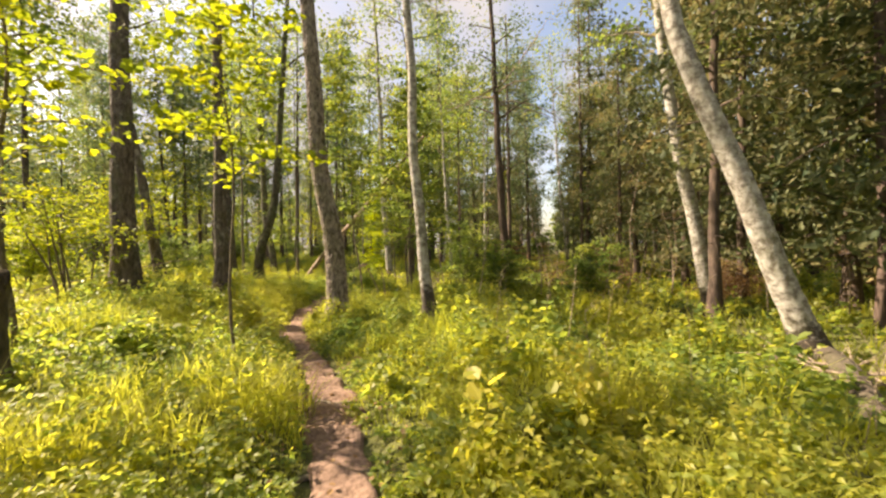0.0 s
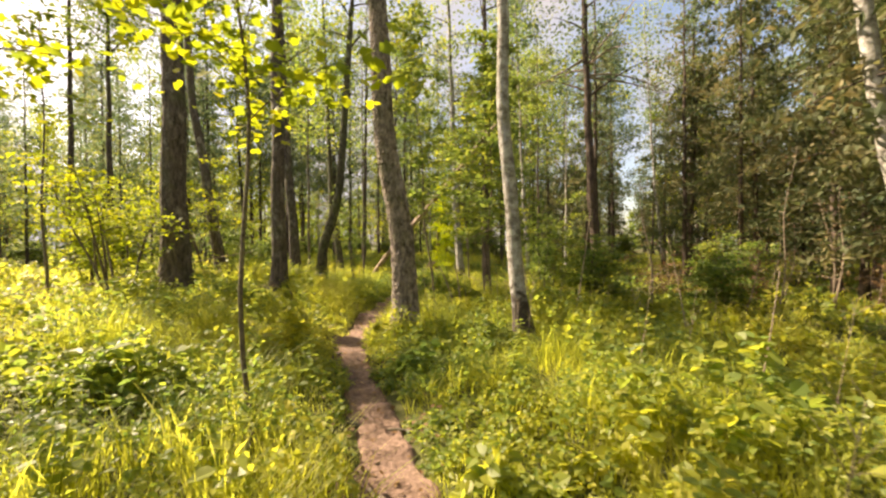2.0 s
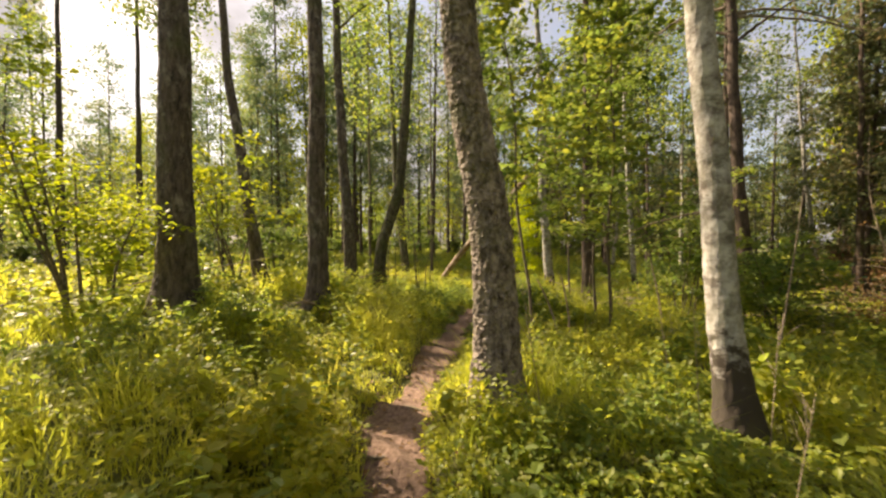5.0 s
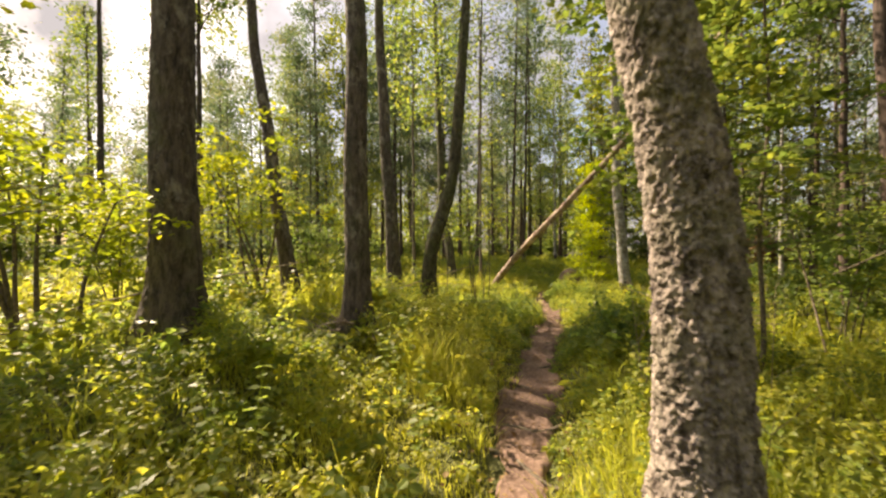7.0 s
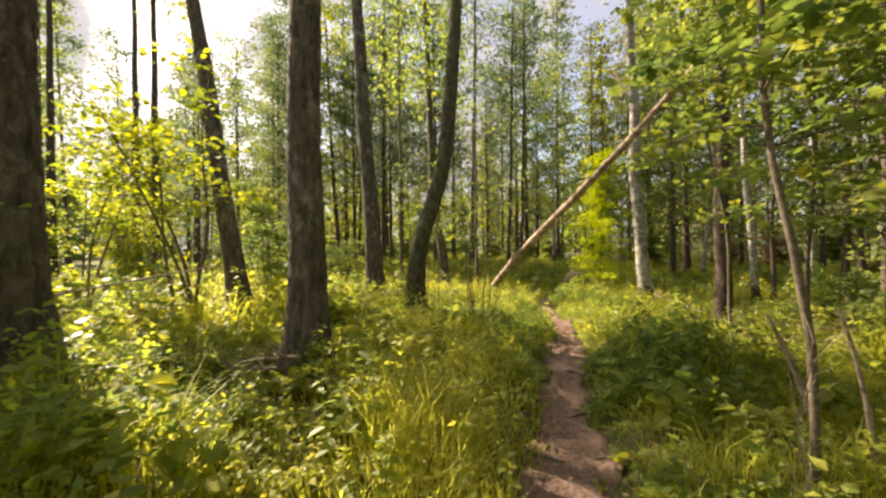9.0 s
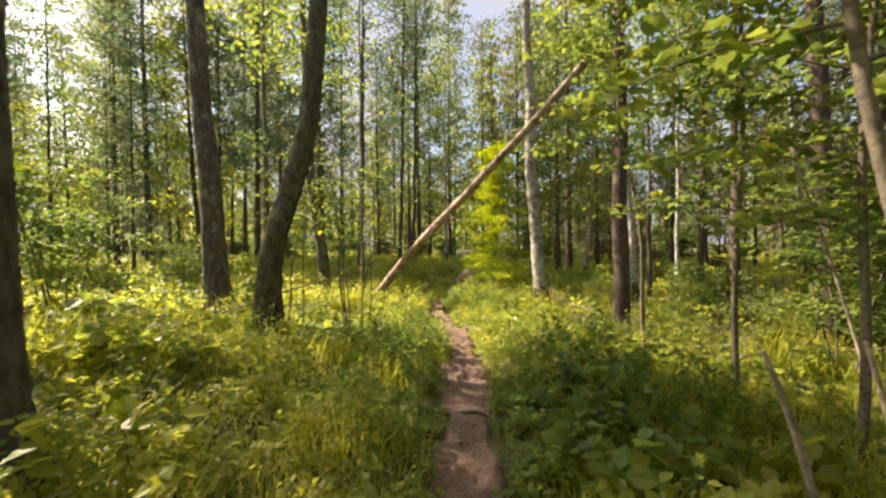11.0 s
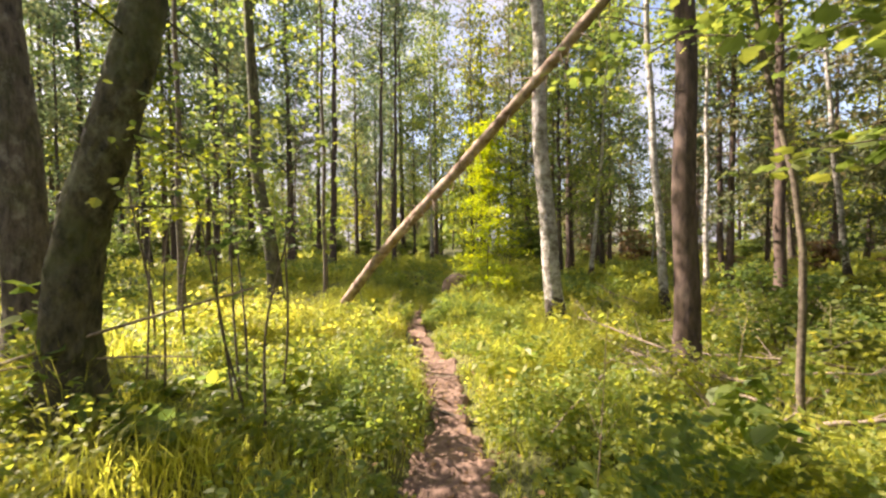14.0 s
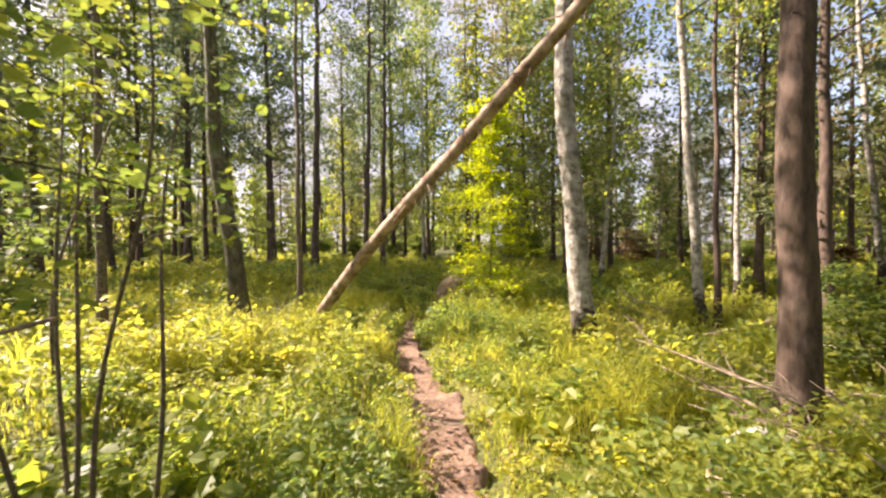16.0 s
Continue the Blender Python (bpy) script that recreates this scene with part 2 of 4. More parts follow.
def tube(P, R, sides=8, rough=0.0, plated=0.0):
    """A closed tapered tube along the points P with the radii R."""
    P, R = np.asarray(P, float), np.asarray(R, float)
    T = np.gradient(P, axis=0)
    T /= np.linalg.norm(T, axis=1)[:, None] + 1e-9
    side = np.cross(T, (0.13, 0.97, 0.2))
    side /= np.linalg.norm(side, axis=1)[:, None] + 1e-9
    up = np.cross(T, side)
    a = np.linspace(0, 2 * np.pi, sides, endpoint=False)
    ring = side[:, None] * np.cos(a)[None, :, None] + up[:, None] * np.sin(a)[None, :, None]
    r = R[:, None] * np.ones(sides)
    if rough:
        q = (P[:, None] + ring * R[:, None, None]).reshape(-1, 3)
        s = 1.0 / max(R.max(), 0.02)
        ridge = wobble(q * (1, 1, 0.45), 1.0, 3.2 * s) + 0.8 * np.abs(wobble(q * (1, 1, 0.5), 1.0, 7.5 * s)) + 0.5 * wobble(q, 1.0, 13 * s)
        r = r * (1 + rough * ridge.reshape(r.shape))
    if plated:
        twist = wobble(P, 0.25, 1.1)[:, None] + a[None]
        on, lift = plates(twist % (2 * np.pi), P[:, 2][:, None] + 0.03 * np.sin(3 * a)[None] + 8, R[len(R) // 3], np.random.default_rng(3))
        q = (P[:, None] + ring * R[:, None, None]).reshape(-1, 3)
        r = r + plated * (on * (0.35 + 1.0 * lift) - 0.5 + 0.3 * wobble(q, 1.0, 95).reshape(r.shape) + 0.3 * wobble(q, 1.0, 230).reshape(r.shape))
    V = (P[:, None] + ring * r[..., None]).reshape(-1, 3)
    i, j = np.meshgrid(np.arange(len(P) - 1), np.arange(sides), indexing="ij")
    k = (j + 1) % sides
    F = np.stack([i * sides + j, i * sides + k, (i + 1) * sides + k, (i + 1) * sides + j], -1).reshape(-1, 4)
    tip = len(V)
    V = np.vstack([V, P[-1] + T[-1] * R[-1]])
    top = (len(P) - 1) * sides
    caps = np.array([(top + q, top + (q + 1) % sides, tip) for q in range(sides)])
    return V, [F, caps]


def joined(pieces):
    """Several (vertices, faces) as one."""
    Vs, Fs, o = [], [], 0
    for V, F in pieces:
        Vs.append(V)
        Fs += [np.asarray(f) + o for f in F]
        o += len(V)
    quads, tris = [f for f in Fs if f.shape[1] == 4], [f for f in Fs if f.shape[1] == 3]
    return np.vstack(Vs), [np.vstack(g) for g in (quads, tris) if g]


BROAD = (np.array([(0, 0, 0), (0.33, 0.4, 0.1), (0, 0.5, 0), (-0.33, 0.4, 0.1), (0, 1, -0.12)]), np.array([(0, 1, 4, 2), (0, 2, 4, 3)]))
LOBED = (np.array([(0, 0, 0), (0.5, 0.25, 0.06), (0.3, 0.5, 0.04), (0.42, 0.75, 0.0), (0, 1.05, -0.14), (-0.42, 0.75, 0.0), (-0.3, 0.5, 0.04), (-0.5, 0.25, 0.06)]),
         np.array([(0, 1, 2, 7), (7, 2, 6, 6), (6, 2, 3, 4), (6, 4, 5, 5)]))
OVAL = (np.array([(0, 0, 0), (0.36, 0.3, 0.07), (0.34, 0.68, 0.03), (0, 1.0, -0.12), (-0.34, 0.68, 0.03), (-0.36, 0.3, 0.07)]), np.array([(0, 1, 2, 3), (0, 3, 4, 5)]))
SIMPLE = (np.array([(0, 0, 0), (0.36, 0.45, 0.05), (0, 1, 0), (-0.36, 0.5, -0.05)]), np.array([(0, 1, 2, 3)]))
SPRAY = (np.array([(0, 0, 0), (0.2, 0.35, 0.03), (0, 1, -0.12), (-0.2, 0.4, -0.03)]), np.array([(0, 1, 2, 3)]))
NARROW = (np.array([(-0.05, 0, 0), (0.05, 0, 0), (0.09, 0.55, 0.05), (0, 1, -0.1), (-0.09, 0.5, 0.0)]), np.array([(0, 1, 2, 4), (4, 2, 3, 3)]))


def leaves(P, size, shape, tilt=0.5, yaw=None, gen=rng):
    """One leaf at each point of P: shape stretched to size, turned by yaw, its tip raised or dropped by tilt."""
    n = len(P)
    base, quad = shape
    yaw = gen.uniform(0, 2 * np.pi, n) if yaw is None else yaw
    pitch, roll = gen.normal(0, tilt, n), gen.normal(0, tilt, n)
    size = np.broadcast_to(size, (n,)) * gen.uniform(0.65, 1.3, n)
    cy, sy, cp, sp, cr, sr = np.cos(yaw), np.sin(yaw), np.cos(pitch), np.sin(pitch), np.cos(roll), np.sin(roll)
    B = base[None] * size[:, None, None]
    x = B[..., 0] * cr[:, None] + B[..., 2] * sr[:, None]
    z = -B[..., 0] * sr[:, None] + B[..., 2] * cr[:, None]
    y = B[..., 1]
    y, z = y * cp[:, None] - z * sp[:, None], y * sp[:, None] + z * cp[:, None]
    x, y = x * cy[:, None] - y * sy[:, None], x * sy[:, None] + y * cy[:, None]
    V = np.stack([x, y, z], -1) + P[:, None]
    off = (np.arange(n) * len(base))[:, None, None]
    keep = quad[:, 2] != quad[:, 3]
    F = [(quad[keep][None] + off).reshape(-1, 4)]
    if (~keep).any():
        F.append((quad[~keep][:, :3][None] + off).reshape(-1, 3))
    return V.reshape(-1, 3), F


# ---- the lie of the land ----
PATH_Y = np.array([-12, -3, 0, 1.8, 3.3, 4.7, 5.9, 6.9, 7.8, 9.9, 11.5, 13.2, 15.5, 17.0, 19.2, 21.0, 24.0, 30.0, 45.0])
PATH_X = np.array([0.6, 0.25, 0, -0.45, -0.88, -1.38, -1.95, -2.55, -2.95, -3.38, -3.58, -3.77, -4.0, -4.3, -4.95, -5.3, -5.5, -5.2, -4.5])


def path_x(y):
    return np.interp(y, PATH_Y, PATH_X)


def land(x, y):
    """The height of the ground: a trodden path, a bank on its left, a gentle fall on its right and far ahead."""
    x, y = np.asarray(x, float), np.asarray(y, float)
    d = x - path_x(y)
    z = -0.2 * smooth(y, 12, 18) + 0.5 * smooth(y, 20, 27)
    z = z + np.where(d < 0, 0.14 * smooth(-d, 0.2, 0.55) + 0.46 * smooth(-d, 0.6, 3.6) * (1 - 0.75 * smooth(y, 15.5, 20)), 0.13 * smooth(d, 0.2, 0.6) - 0.35 * smooth(d, 2.5, 7))
    P = np.stack([x.ravel(), y.ravel(), 0 * x.ravel()], -1)
    bump = wobble(P, 0.06, 0.9) + wobble(P, 0.025, 3.1)
    return z + bump.reshape(z.shape) * (0.25 + 0.75 * smooth(np.abs(d), 0.2, 0.8))


def ground():
    xs = np.concatenate([np.linspace(-400, -40, 12), np.linspace(-36, -11, 40), np.arange(-10.5, 7, 0.09), np.linspace(7.5, 36, 44), np.linspace(42, 400, 12)])
    ys = np.concatenate([np.linspace(-400, -24, 12), np.linspace(-20, -2.5, 24), np.arange(-2.3, 24, 0.11), np.linspace(24.5, 60, 50), np.linspace(68, 400, 12)])
    X, Y = np.meshgrid(xs, ys, indexing="ij")
    Z = land(X, Y)
    nx, ny = X.shape
    i, j = np.meshgrid(np.arange(nx - 1), np.arange(ny - 1), indexing="ij")
    F = np.stack([i * ny + j, (i + 1) * ny + j, (i + 1) * ny + j + 1, i * ny + j + 1], -1).reshape(-1, 4)
    me = mesh_of("ground", np.stack([X, Y, Z], -1).reshape(-1, 3), [F], FLOOR, True)
    tagged(new("ground", me), "forest ground of moss and litter under dense herbs", "ground", kind="structure")


def footpath():
    """A strip of bare trodden soil with uneven edges; low ledges across it imitate bars of shade."""
    ys = np.arange(-4, 22.5, 0.035)
    us = np.linspace(-1, 1, 23)
    U, Y = np.meshgrid(us, ys, indexing="ij")
    half = 0.265 + 0.05 * (1 - smooth(Y, 1.5, 3.5)) + 0.06 * np.sin(Y * 1.9) + 0.03 * np.sin(Y * 4.7 + 1) + 0.05 * (U < 0) * np.sin(Y * 3.1 + 2) + 0.02 * np.sin(Y * 13)
    half = half * (1 - 0.8 * smooth(Y, 18.5, 22))
    X = path_x(Y) + U * half
    P = np.stack([X.ravel(), Y.ravel(), 0 * X.ravel()], -1)
    rough = (wobble(P, 0.016, 5.3) + wobble(P, 0.01, 13) + wobble(P, 0.005, 31)).reshape(X.shape)
    ledge = np.abs(((Y + 0.12 * np.sin(X * 5 + Y)) * 1.9 + 0.5 * np.sin(Y * 1.3)) % 1 - 0.5)
    Z = land(X, Y) + 0.03 + rough + 0.06 * smooth(ledge, 0.25, 0.5) - 0.05 * smooth(np.abs(U), 0.85, 1)
    nx, ny = X.shape
    i, j = np.meshgrid(np.arange(nx - 1), np.arange(ny - 1), indexing="ij")
    F = np.stack([i * ny + j, (i + 1) * ny + j, (i + 1) * ny + j + 1, i * ny + j + 1], -1).reshape(-1, 4)
    me = mesh_of("footpath", np.stack([X, Y, Z], -1).reshape(-1, 3), [F], SOIL, True)
    tagged(new("footpath", me), "narrow trodden footpath of reddish brown earth between herbs", "path", kind="structure")


ground()
footpath()


# ---- trees ----
def stem_line(height, lean, bow, step=0.25, course=None):
    """The line of a stem from below the ground; lean is its drift at 5 m, bow its bend below that; course: its drift in x at heights, in place of both."""
    z = np.concatenate([[-0.3], np.arange(0, 5.6, step), np.arange(5.6, height, max(step, 0.3))])
    t = z / 5
    k = np.where(t <= 1, 4 * t * (1 - t), 0)
    drift = np.where(t <= 1, t, 1 + 0.55 * (t - 1))
    kink = 0.02 * np.sin(z * 2.1 + lean[0] * 9) * np.minimum(1, t * 3)
    if course:
        hs, xs = np.array(course).T
        fine = np.linspace(-1, height + 1, 400)
        kernel = np.ones(21) / 21
        xs = np.convolve(np.pad(np.interp(fine, hs, xs), 10, mode="edge"), kernel, mode="valid")
        return np.stack([np.interp(z, fine, xs), lean[1] * drift + 0 * z, z], -1)
    return np.stack([lean[0] * drift + bow[0] * k + kink, lean[1] * drift + bow[1] * k, z], -1)


def stem_radii(line, diam, flare):
    z = line[:, 2]
    H = z[-1]
    return diam / 2 * (1.06 - 0.82 * np.clip(z / H, 0, 1) ** 0.8) * (1 + flare * np.exp(-np.clip(z - 0.1, 0, None) / 0.28))


def limb_line(start, out, length, rise, droop, gen, n=6):
    t = np.linspace(0, 1, n)[:, None]
    d = np.array([math.cos(out), math.sin(out), 0])
    P = np.array(start) + d * length * t + np.array([0, 0, 1]) * (rise * t - droop * t * t)
    P[1:-1] += gen.normal(0, 0.05 * length / n, (n - 2, 3))
    return P


def foliage(centres, spread, count, size, shape, tilt, gen, flat=0.6):
    C = np.repeat(np.asarray(centres), count, axis=0)
    P = C + gen.normal(0, 1, C.shape) * np.array([spread, spread, spread * flat])
    return leaves(P, size, shape, tilt, gen=gen)


def tree(name, at, diam, height, bark, label, lean=(0, 0), bow=(0, 0), flare=0.5, sides=14, step=0.25, rough=0.05, first=5.0, limbs=14, reach=2.2,
         leaf=GREEN, clump=40, spread=0.45, size=0.13, shape=SIMPLE, seed=1, category="tree", group="trees of the wood", twigs=0, needle=False, plated=0.0, course=None):
    """A standing tree at the place at: trunk, limbs and a crown of leaves on the limbs."""
    gen = np.random.default_rng(seed)
    root = new(name)
    line = stem_line(height, lean, bow, step, course)
    V, F = tube(line, stem_radii(line, diam, flare), sides, rough, plated)
    child("trunk", mesh_of("trunk", V, F, bark, True), root)
    centres, wood = [], []
    for i in range(limbs):
        f = (i + gen.uniform(0, 0.8)) / limbs
        z = first + (height - 0.3 - first) * f
        p = np.array([np.interp(z, line[:, 2], line[:, k]) for k in range(3)])
        out = i * 2.4 + gen.uniform(-0.5, 0.5)
        length = reach * (1 - 0.65 * f) * gen.uniform(0.6, 1.15)
        L = limb_line(p, out, length, length * (0.15 if needle else 0.65), length * (0.4 if needle else 0.2), gen)
        limb = tube(L, np.linspace(max(0.012, diam * 0.13 * (1 - 0.6 * f)), 0.006, len(L)), 3 if "far" in group else 5)
        if "far" in group:
            wood.append(limb)
        else:
            child("limb", mesh_of("limb", *limb, bark if bark is not BIRCH else TWIG, True), root)
        for q in (2, 3, 4, 5):
            centres.append(L[q] + gen.normal(0, 0.12, 3))
    for i in range(twigs):
        z = gen.uniform(1.2, first)
        p = np.array([np.interp(z, line[:, 2], line[:, k]) for k in range(3)])
        out, length = gen.uniform(0, 6.3), gen.uniform(0.3, 1.3)
        wood.append(tube(limb_line(p, out, length, gen.uniform(-0.3, 0.4) * length, 0.25 * length, gen), np.linspace(0.012, 0.003, 6), 3))
    if wood:
        child("branchwork", mesh_of("branchwork", *joined(wood), bark if bark is not BIRCH else TWIG, True), root, kind="stuff")
    if centres:
        child("crown", mesh_of("crown", *foliage(centres, spread, clump, size, shape, 0.7, gen, 0.35 if needle else 0.6), leaf), root, kind="stuff")
    root.location = (at[0], at[1], float(land(at[0], at[1])))
    return tagged(root, label, category, group)


def sapling(name, at, height, diam, label, lean=(0, 0), start=0.35, reach=1.0, leaf=YELLOW, count=14, size=0.09, shape=OVAL, branches=12, stems=1, seed=3, category="sapling", group="saplings and shrubs", bark=TWIG, spread=0.13, wide=1.0, sides=4):
    """A young tree or shrub: one or several thin stems, side twigs, and leaves held flat along them."""
    gen = np.random.default_rng(seed)
    root = new(name)
    P = []
    for s in range(stems):
        a, off = gen.uniform(0, 6.3), 0.0 if stems == 1 else gen.uniform(0.05, 0.3)
        h = height * (1 if stems == 1 else gen.uniform(0.65, 1.0))
        z = np.linspace(-0.15, h, 14)
        out = 0 if stems == 1 else wide * gen.uniform(0.1, 0.4) * h
        k = np.clip(z / h, 0, 1)
        line = np.stack([lean[0] * z / 5 + off * math.cos(a) + out * math.cos(a) * k ** 1.4 + 0.045 * np.sin(z * (2.2 + 0.7 * s % 2) + 2 * s + seed),
                         lean[1] * z / 5 + off * math.sin(a) + out * math.sin(a) * k ** 1.4 + 0.045 * np.cos(z * 2.3 + 1.7 * s), z], -1)
        child("stem", mesh_of("stem", *tube(line, diam / 2 * (1.05 - 0.85 * k), 7, 0.04), bark, True), root)
        wood = []
        for i in range(branches):
            f = start + (0.98 - start) * (i + gen.uniform(0, 1)) / branches
            p = np.array([np.interp(f * h, z, line[:, q]) for q in range(3)])
            L = limb_line(p, i * 2.4 + gen.uniform(-0.6, 0.6), reach * (1.1 - 0.7 * f) * gen.uniform(0.6, 1.2), 0.35 * reach, 0.3 * reach, gen, 7)
            wood.append(tube(L, np.linspace(diam * 0.16, 0.002, 7), sides))
            P.append(L[1:])
        if wood:
            child("branchwork", mesh_of("branchwork", *joined(wood), bark, True), root, kind="stuff")
    if P and count:
        child("foliage", mesh_of("foliage", *foliage(np.vstack(P), spread, count, size, shape, 0.4, gen, 0.35), leaf), root, kind="stuff")
    root.location = (at[0], at[1], float(land(at[0], at[1])))
    return tagged(root, label, category, group)


# the trees beside the path, near ones with a fine bark
ROUGH = "tall alder with rough grey flaking bark rising out of herbs"
tree("alder", (-2.19, 8.4), 0.385, 15, ALDER, "leaning alder with rough flaking grey bark at the path's edge", (-0.36, -0.07), seed=11, sides=170, step=0.009, rough=0.02, first=9, flare=0.35, plated=0.021, limbs=8,
     course=[(-0.3, 0.01), (0.6, 0.0), (1.2, -0.01), (1.8, -0.06), (2.4, -0.18), (2.9, -0.28), (3.5, -0.34), (4.6, -0.36), (15, -1.0)])
tree("birch", (-0.25, 8.45), 0.235, 15, BIRCH, "slender birch with pale blotched bark in low grass", (-0.32, -0.05), (-0.08, 0), seed=12, sides=64, step=0.03, rough=0.03, first=9, twigs=5, limbs=8, plated=0.006)
tree("alder", (-5.86, 10.74), 0.34, 15, MOTTLED, "straight grey-mottled alder with a dark flared foot on the herb bank", seed=13, sides=64, step=0.03, rough=0.03, first=9, flare=0.65, plated=0.01, limbs=8)
tree("alder", (-7.12, 9.08), 0.49, 17, MOTTLED, "thick dark old tree trunk with a broad foot beside a shrub", seed=14, sides=80, step=0.03, rough=0.03, first=10, flare=0.75, plated=0.012, limbs=9)
tree("alder", (-8.5, 12.25), 0.3, 12, MOTTLED, "leaning dark trunk in sunlit meadow grass", (-0.65, -0.28), seed=15, sides=28, step=0.06, rough=0.03, first=7.2, limbs=9, reach=1.8, clump=34)
tree("alder", (-7.75, 14.95), 0.34, 15, MOTTLED, "dark slightly bowed trunk at the meadow's edge", (-0.28, -0.12), seed=16, sides=40, step=0.05, rough=0.035, plated=0.008, first=7.0, limbs=11, reach=2.0)
tree("alder", (-6.4, 14.05), 0.3, 12, MOSSY, "strongly leaning mossy trunk with a crooked stem", (0, 0.1), seed=17, sides=56, step=0.03, rough=0.05, first=7, plated=0.012, limbs=8, twigs=7,
     course=[(-0.3, 0.0), (0.9, 0.02), (1.4, 0.12), (2.1, 0.4), (2.7, 0.57), (3.8, 0.68), (5.5, 0.8), (12, 1.3)])
tree("alder", (-8.75, 20.9), 0.34, 15, MOSSY, "curved brown trunk in bright meadow grass", (0, 0), seed=19, sides=36, step=0.06, rough=0.03, first=6, limbs=14, twigs=8,
     course=[(-0.3, 0.05), (0.6, 0.03), (1.5, -0.05), (2.6, -0.28), (3.6, -0.42), (5.0, -0.42), (6.5, -0.5), (15, -0.8)])
tree("birch", (-2.4, 18.89), 0.3, 16, BIRCH, "pale birch with a black scarred foot beside the path", (-0.3, 0), (-0.08, 0), seed=20, sides=56, step=0.03, rough=0.035, first=7.5, twigs=4, plated=0.006, limbs=10)
tree("pine", (-1.3, 16.73), 0.28, 17, PINE_BARK, "straight smooth brown pine trunk over fallen branches", seed=21, sides=40, step=0.06, rough=0.015, first=8, leaf=PINE_NEEDLE, flare=0.3, twigs=3)
tree("birch", (0.5, 21.64), 0.2, 14, BIRCH, "thin white birch beside a darker stem", (-0.3, 0), seed=22, first=6, twigs=4)
tree("alder", (0.95, 21.9), 0.13, 12, PINE_BARK, "thin brown stem close beside a white birch", (0.0, 0), seed=23, first=6, limbs=8)
tree("birch", (2.47, 23.8), 0.15, 12, BIRCH, "thin pale birch among dark conifers", (0.05, 0), seed=24, first=5)
tree("pine", (3.8, 22.9), 0.28, 15, PINE_BARK, "pale brown pine trunk among the conifers", seed=25, first=6, leaf=PINE_NEEDLE)
tree("pine", (-10.5, 29.0), 0.3, 18, PINE_BARK, "tall thin bare pine trunk at the meadow", (0.17, 0), seed=26, first=10, leaf=PINE_NEEDLE)
tree("pine", (-8.65, 29.85), 0.22, 17, PINE_BARK, "one of two thin dark pine trunks close together", (0.2, 0), seed=27, first=8, leaf=PINE_NEEDLE)
tree("pine", (-8.0, 30.2), 0.2, 17, PINE_BARK, "one of two thin dark pine trunks close together", (0.15, 0), seed=28, first=8, leaf=PINE_NEEDLE)
tree("birch", (6.75, 10.1), 0.36, 15, BIRCH, "leaning birch with grey and white bark in the shade", (-1.05, -0.1), seed=29, sides=28, step=0.08, rough=0.04, first=6)
tree("birch", (5.3, 5.7), 0.36, 14, BIRCH, "strongly leaning pale birch with dead twigs round its foot", (-1.85, 0.25), seed=30, sides=32, step=0.06, rough=0.04, first=7)
tree("pine", (2.87, 17.83), 0.4, 17, PINE_BARK, "tall brown pine trunk before dark conifers", (-0.3, 0), seed=31, first=7, leaf=PINE_NEEDLE, twigs=8)
tree("pine", (8.0, 23.2), 0.24, 16, PINE_BARK, "reddish pine with dead lower twigs", seed=32, first=6, leaf=PINE_NEEDLE, twigs=22)
tree("birch", (8.2, 26.4), 0.2, 15, BIRCH, "thin white leaning birch before dark conifers", (-0.5, 0), seed=33, first=7)
tree("pine", (-23.3, 16.2), 0.34, 18, DARK_BARK, "tall lone trunk against the bright sky", seed=34, first=14, limbs=9, leaf=PINE_NEEDLE)
tree("pine", (-20.0, 17.35), 0.3, 18, DARK_BARK, "tall lone trunk against the bright sky", seed=35, first=14, limbs=9, leaf=PINE_NEEDLE)
tree("alder", (-8.97, 18.2), 0.12, 11, TWIG, "very thin straight grey stem in the meadow", seed=36, first=5.4, limbs=13, clump=36, reach=1.5)
tree("alder", (-7.8, 21.7), 0.12, 12, TWIG, "very thin straight grey stem near the leaning pole", seed=37, first=5, limbs=8, clump=20)


for x, y, h, first in ((-19, 30, 14, 5), (-22.5, 27, 15, 4.5), (-14, 32, 15, 4), (-18, 33, 14, 4), (-26, 24, 14, 4), (-12, 37, 15, 3.5)):
    tree("pine", (x, y), 0.26, h, PINE_BARK, "bushy pine with blue-green needles behind the meadow", seed=int(200 + y), sides=10, step=0.5, rough=0.0, first=first, limbs=26, reach=2.4, leaf=PINE_NEEDLE, clump=50, spread=0.35, size=0.2, shape=SPRAY, twigs=8)


for x, y, h, first, mat, kind in ((-4.5, 35.5, 16, 2.5, NEEDLE, "spruce"), (-6.8, 34.5, 14, 2.5, GREEN, "birch"), (-2.4, 33.0, 15, 2.5, NEEDLE, "spruce"), (-8.6, 39, 14, 3, GREEN, "alder"), (-0.9, 27.5, 11, 1.2, GREEN, "alder"), (1.2, 29.5, 14, 1.5, NEEDLE, "spruce")):
    tree(kind, (x, y), 0.2, h, BIRCH if kind == "birch" else DARK_BARK, "full-crowned green tree closing the view beyond the path", seed=int(300 + y), sides=10, step=0.5, rough=0.0, first=first, limbs=30, reach=2.2, leaf=mat, clump=36, spread=0.33,
         size=0.19 if mat is NEEDLE else 0.14, shape=SPRAY if mat is NEEDLE else SIMPLE, needle=mat is NEEDLE)


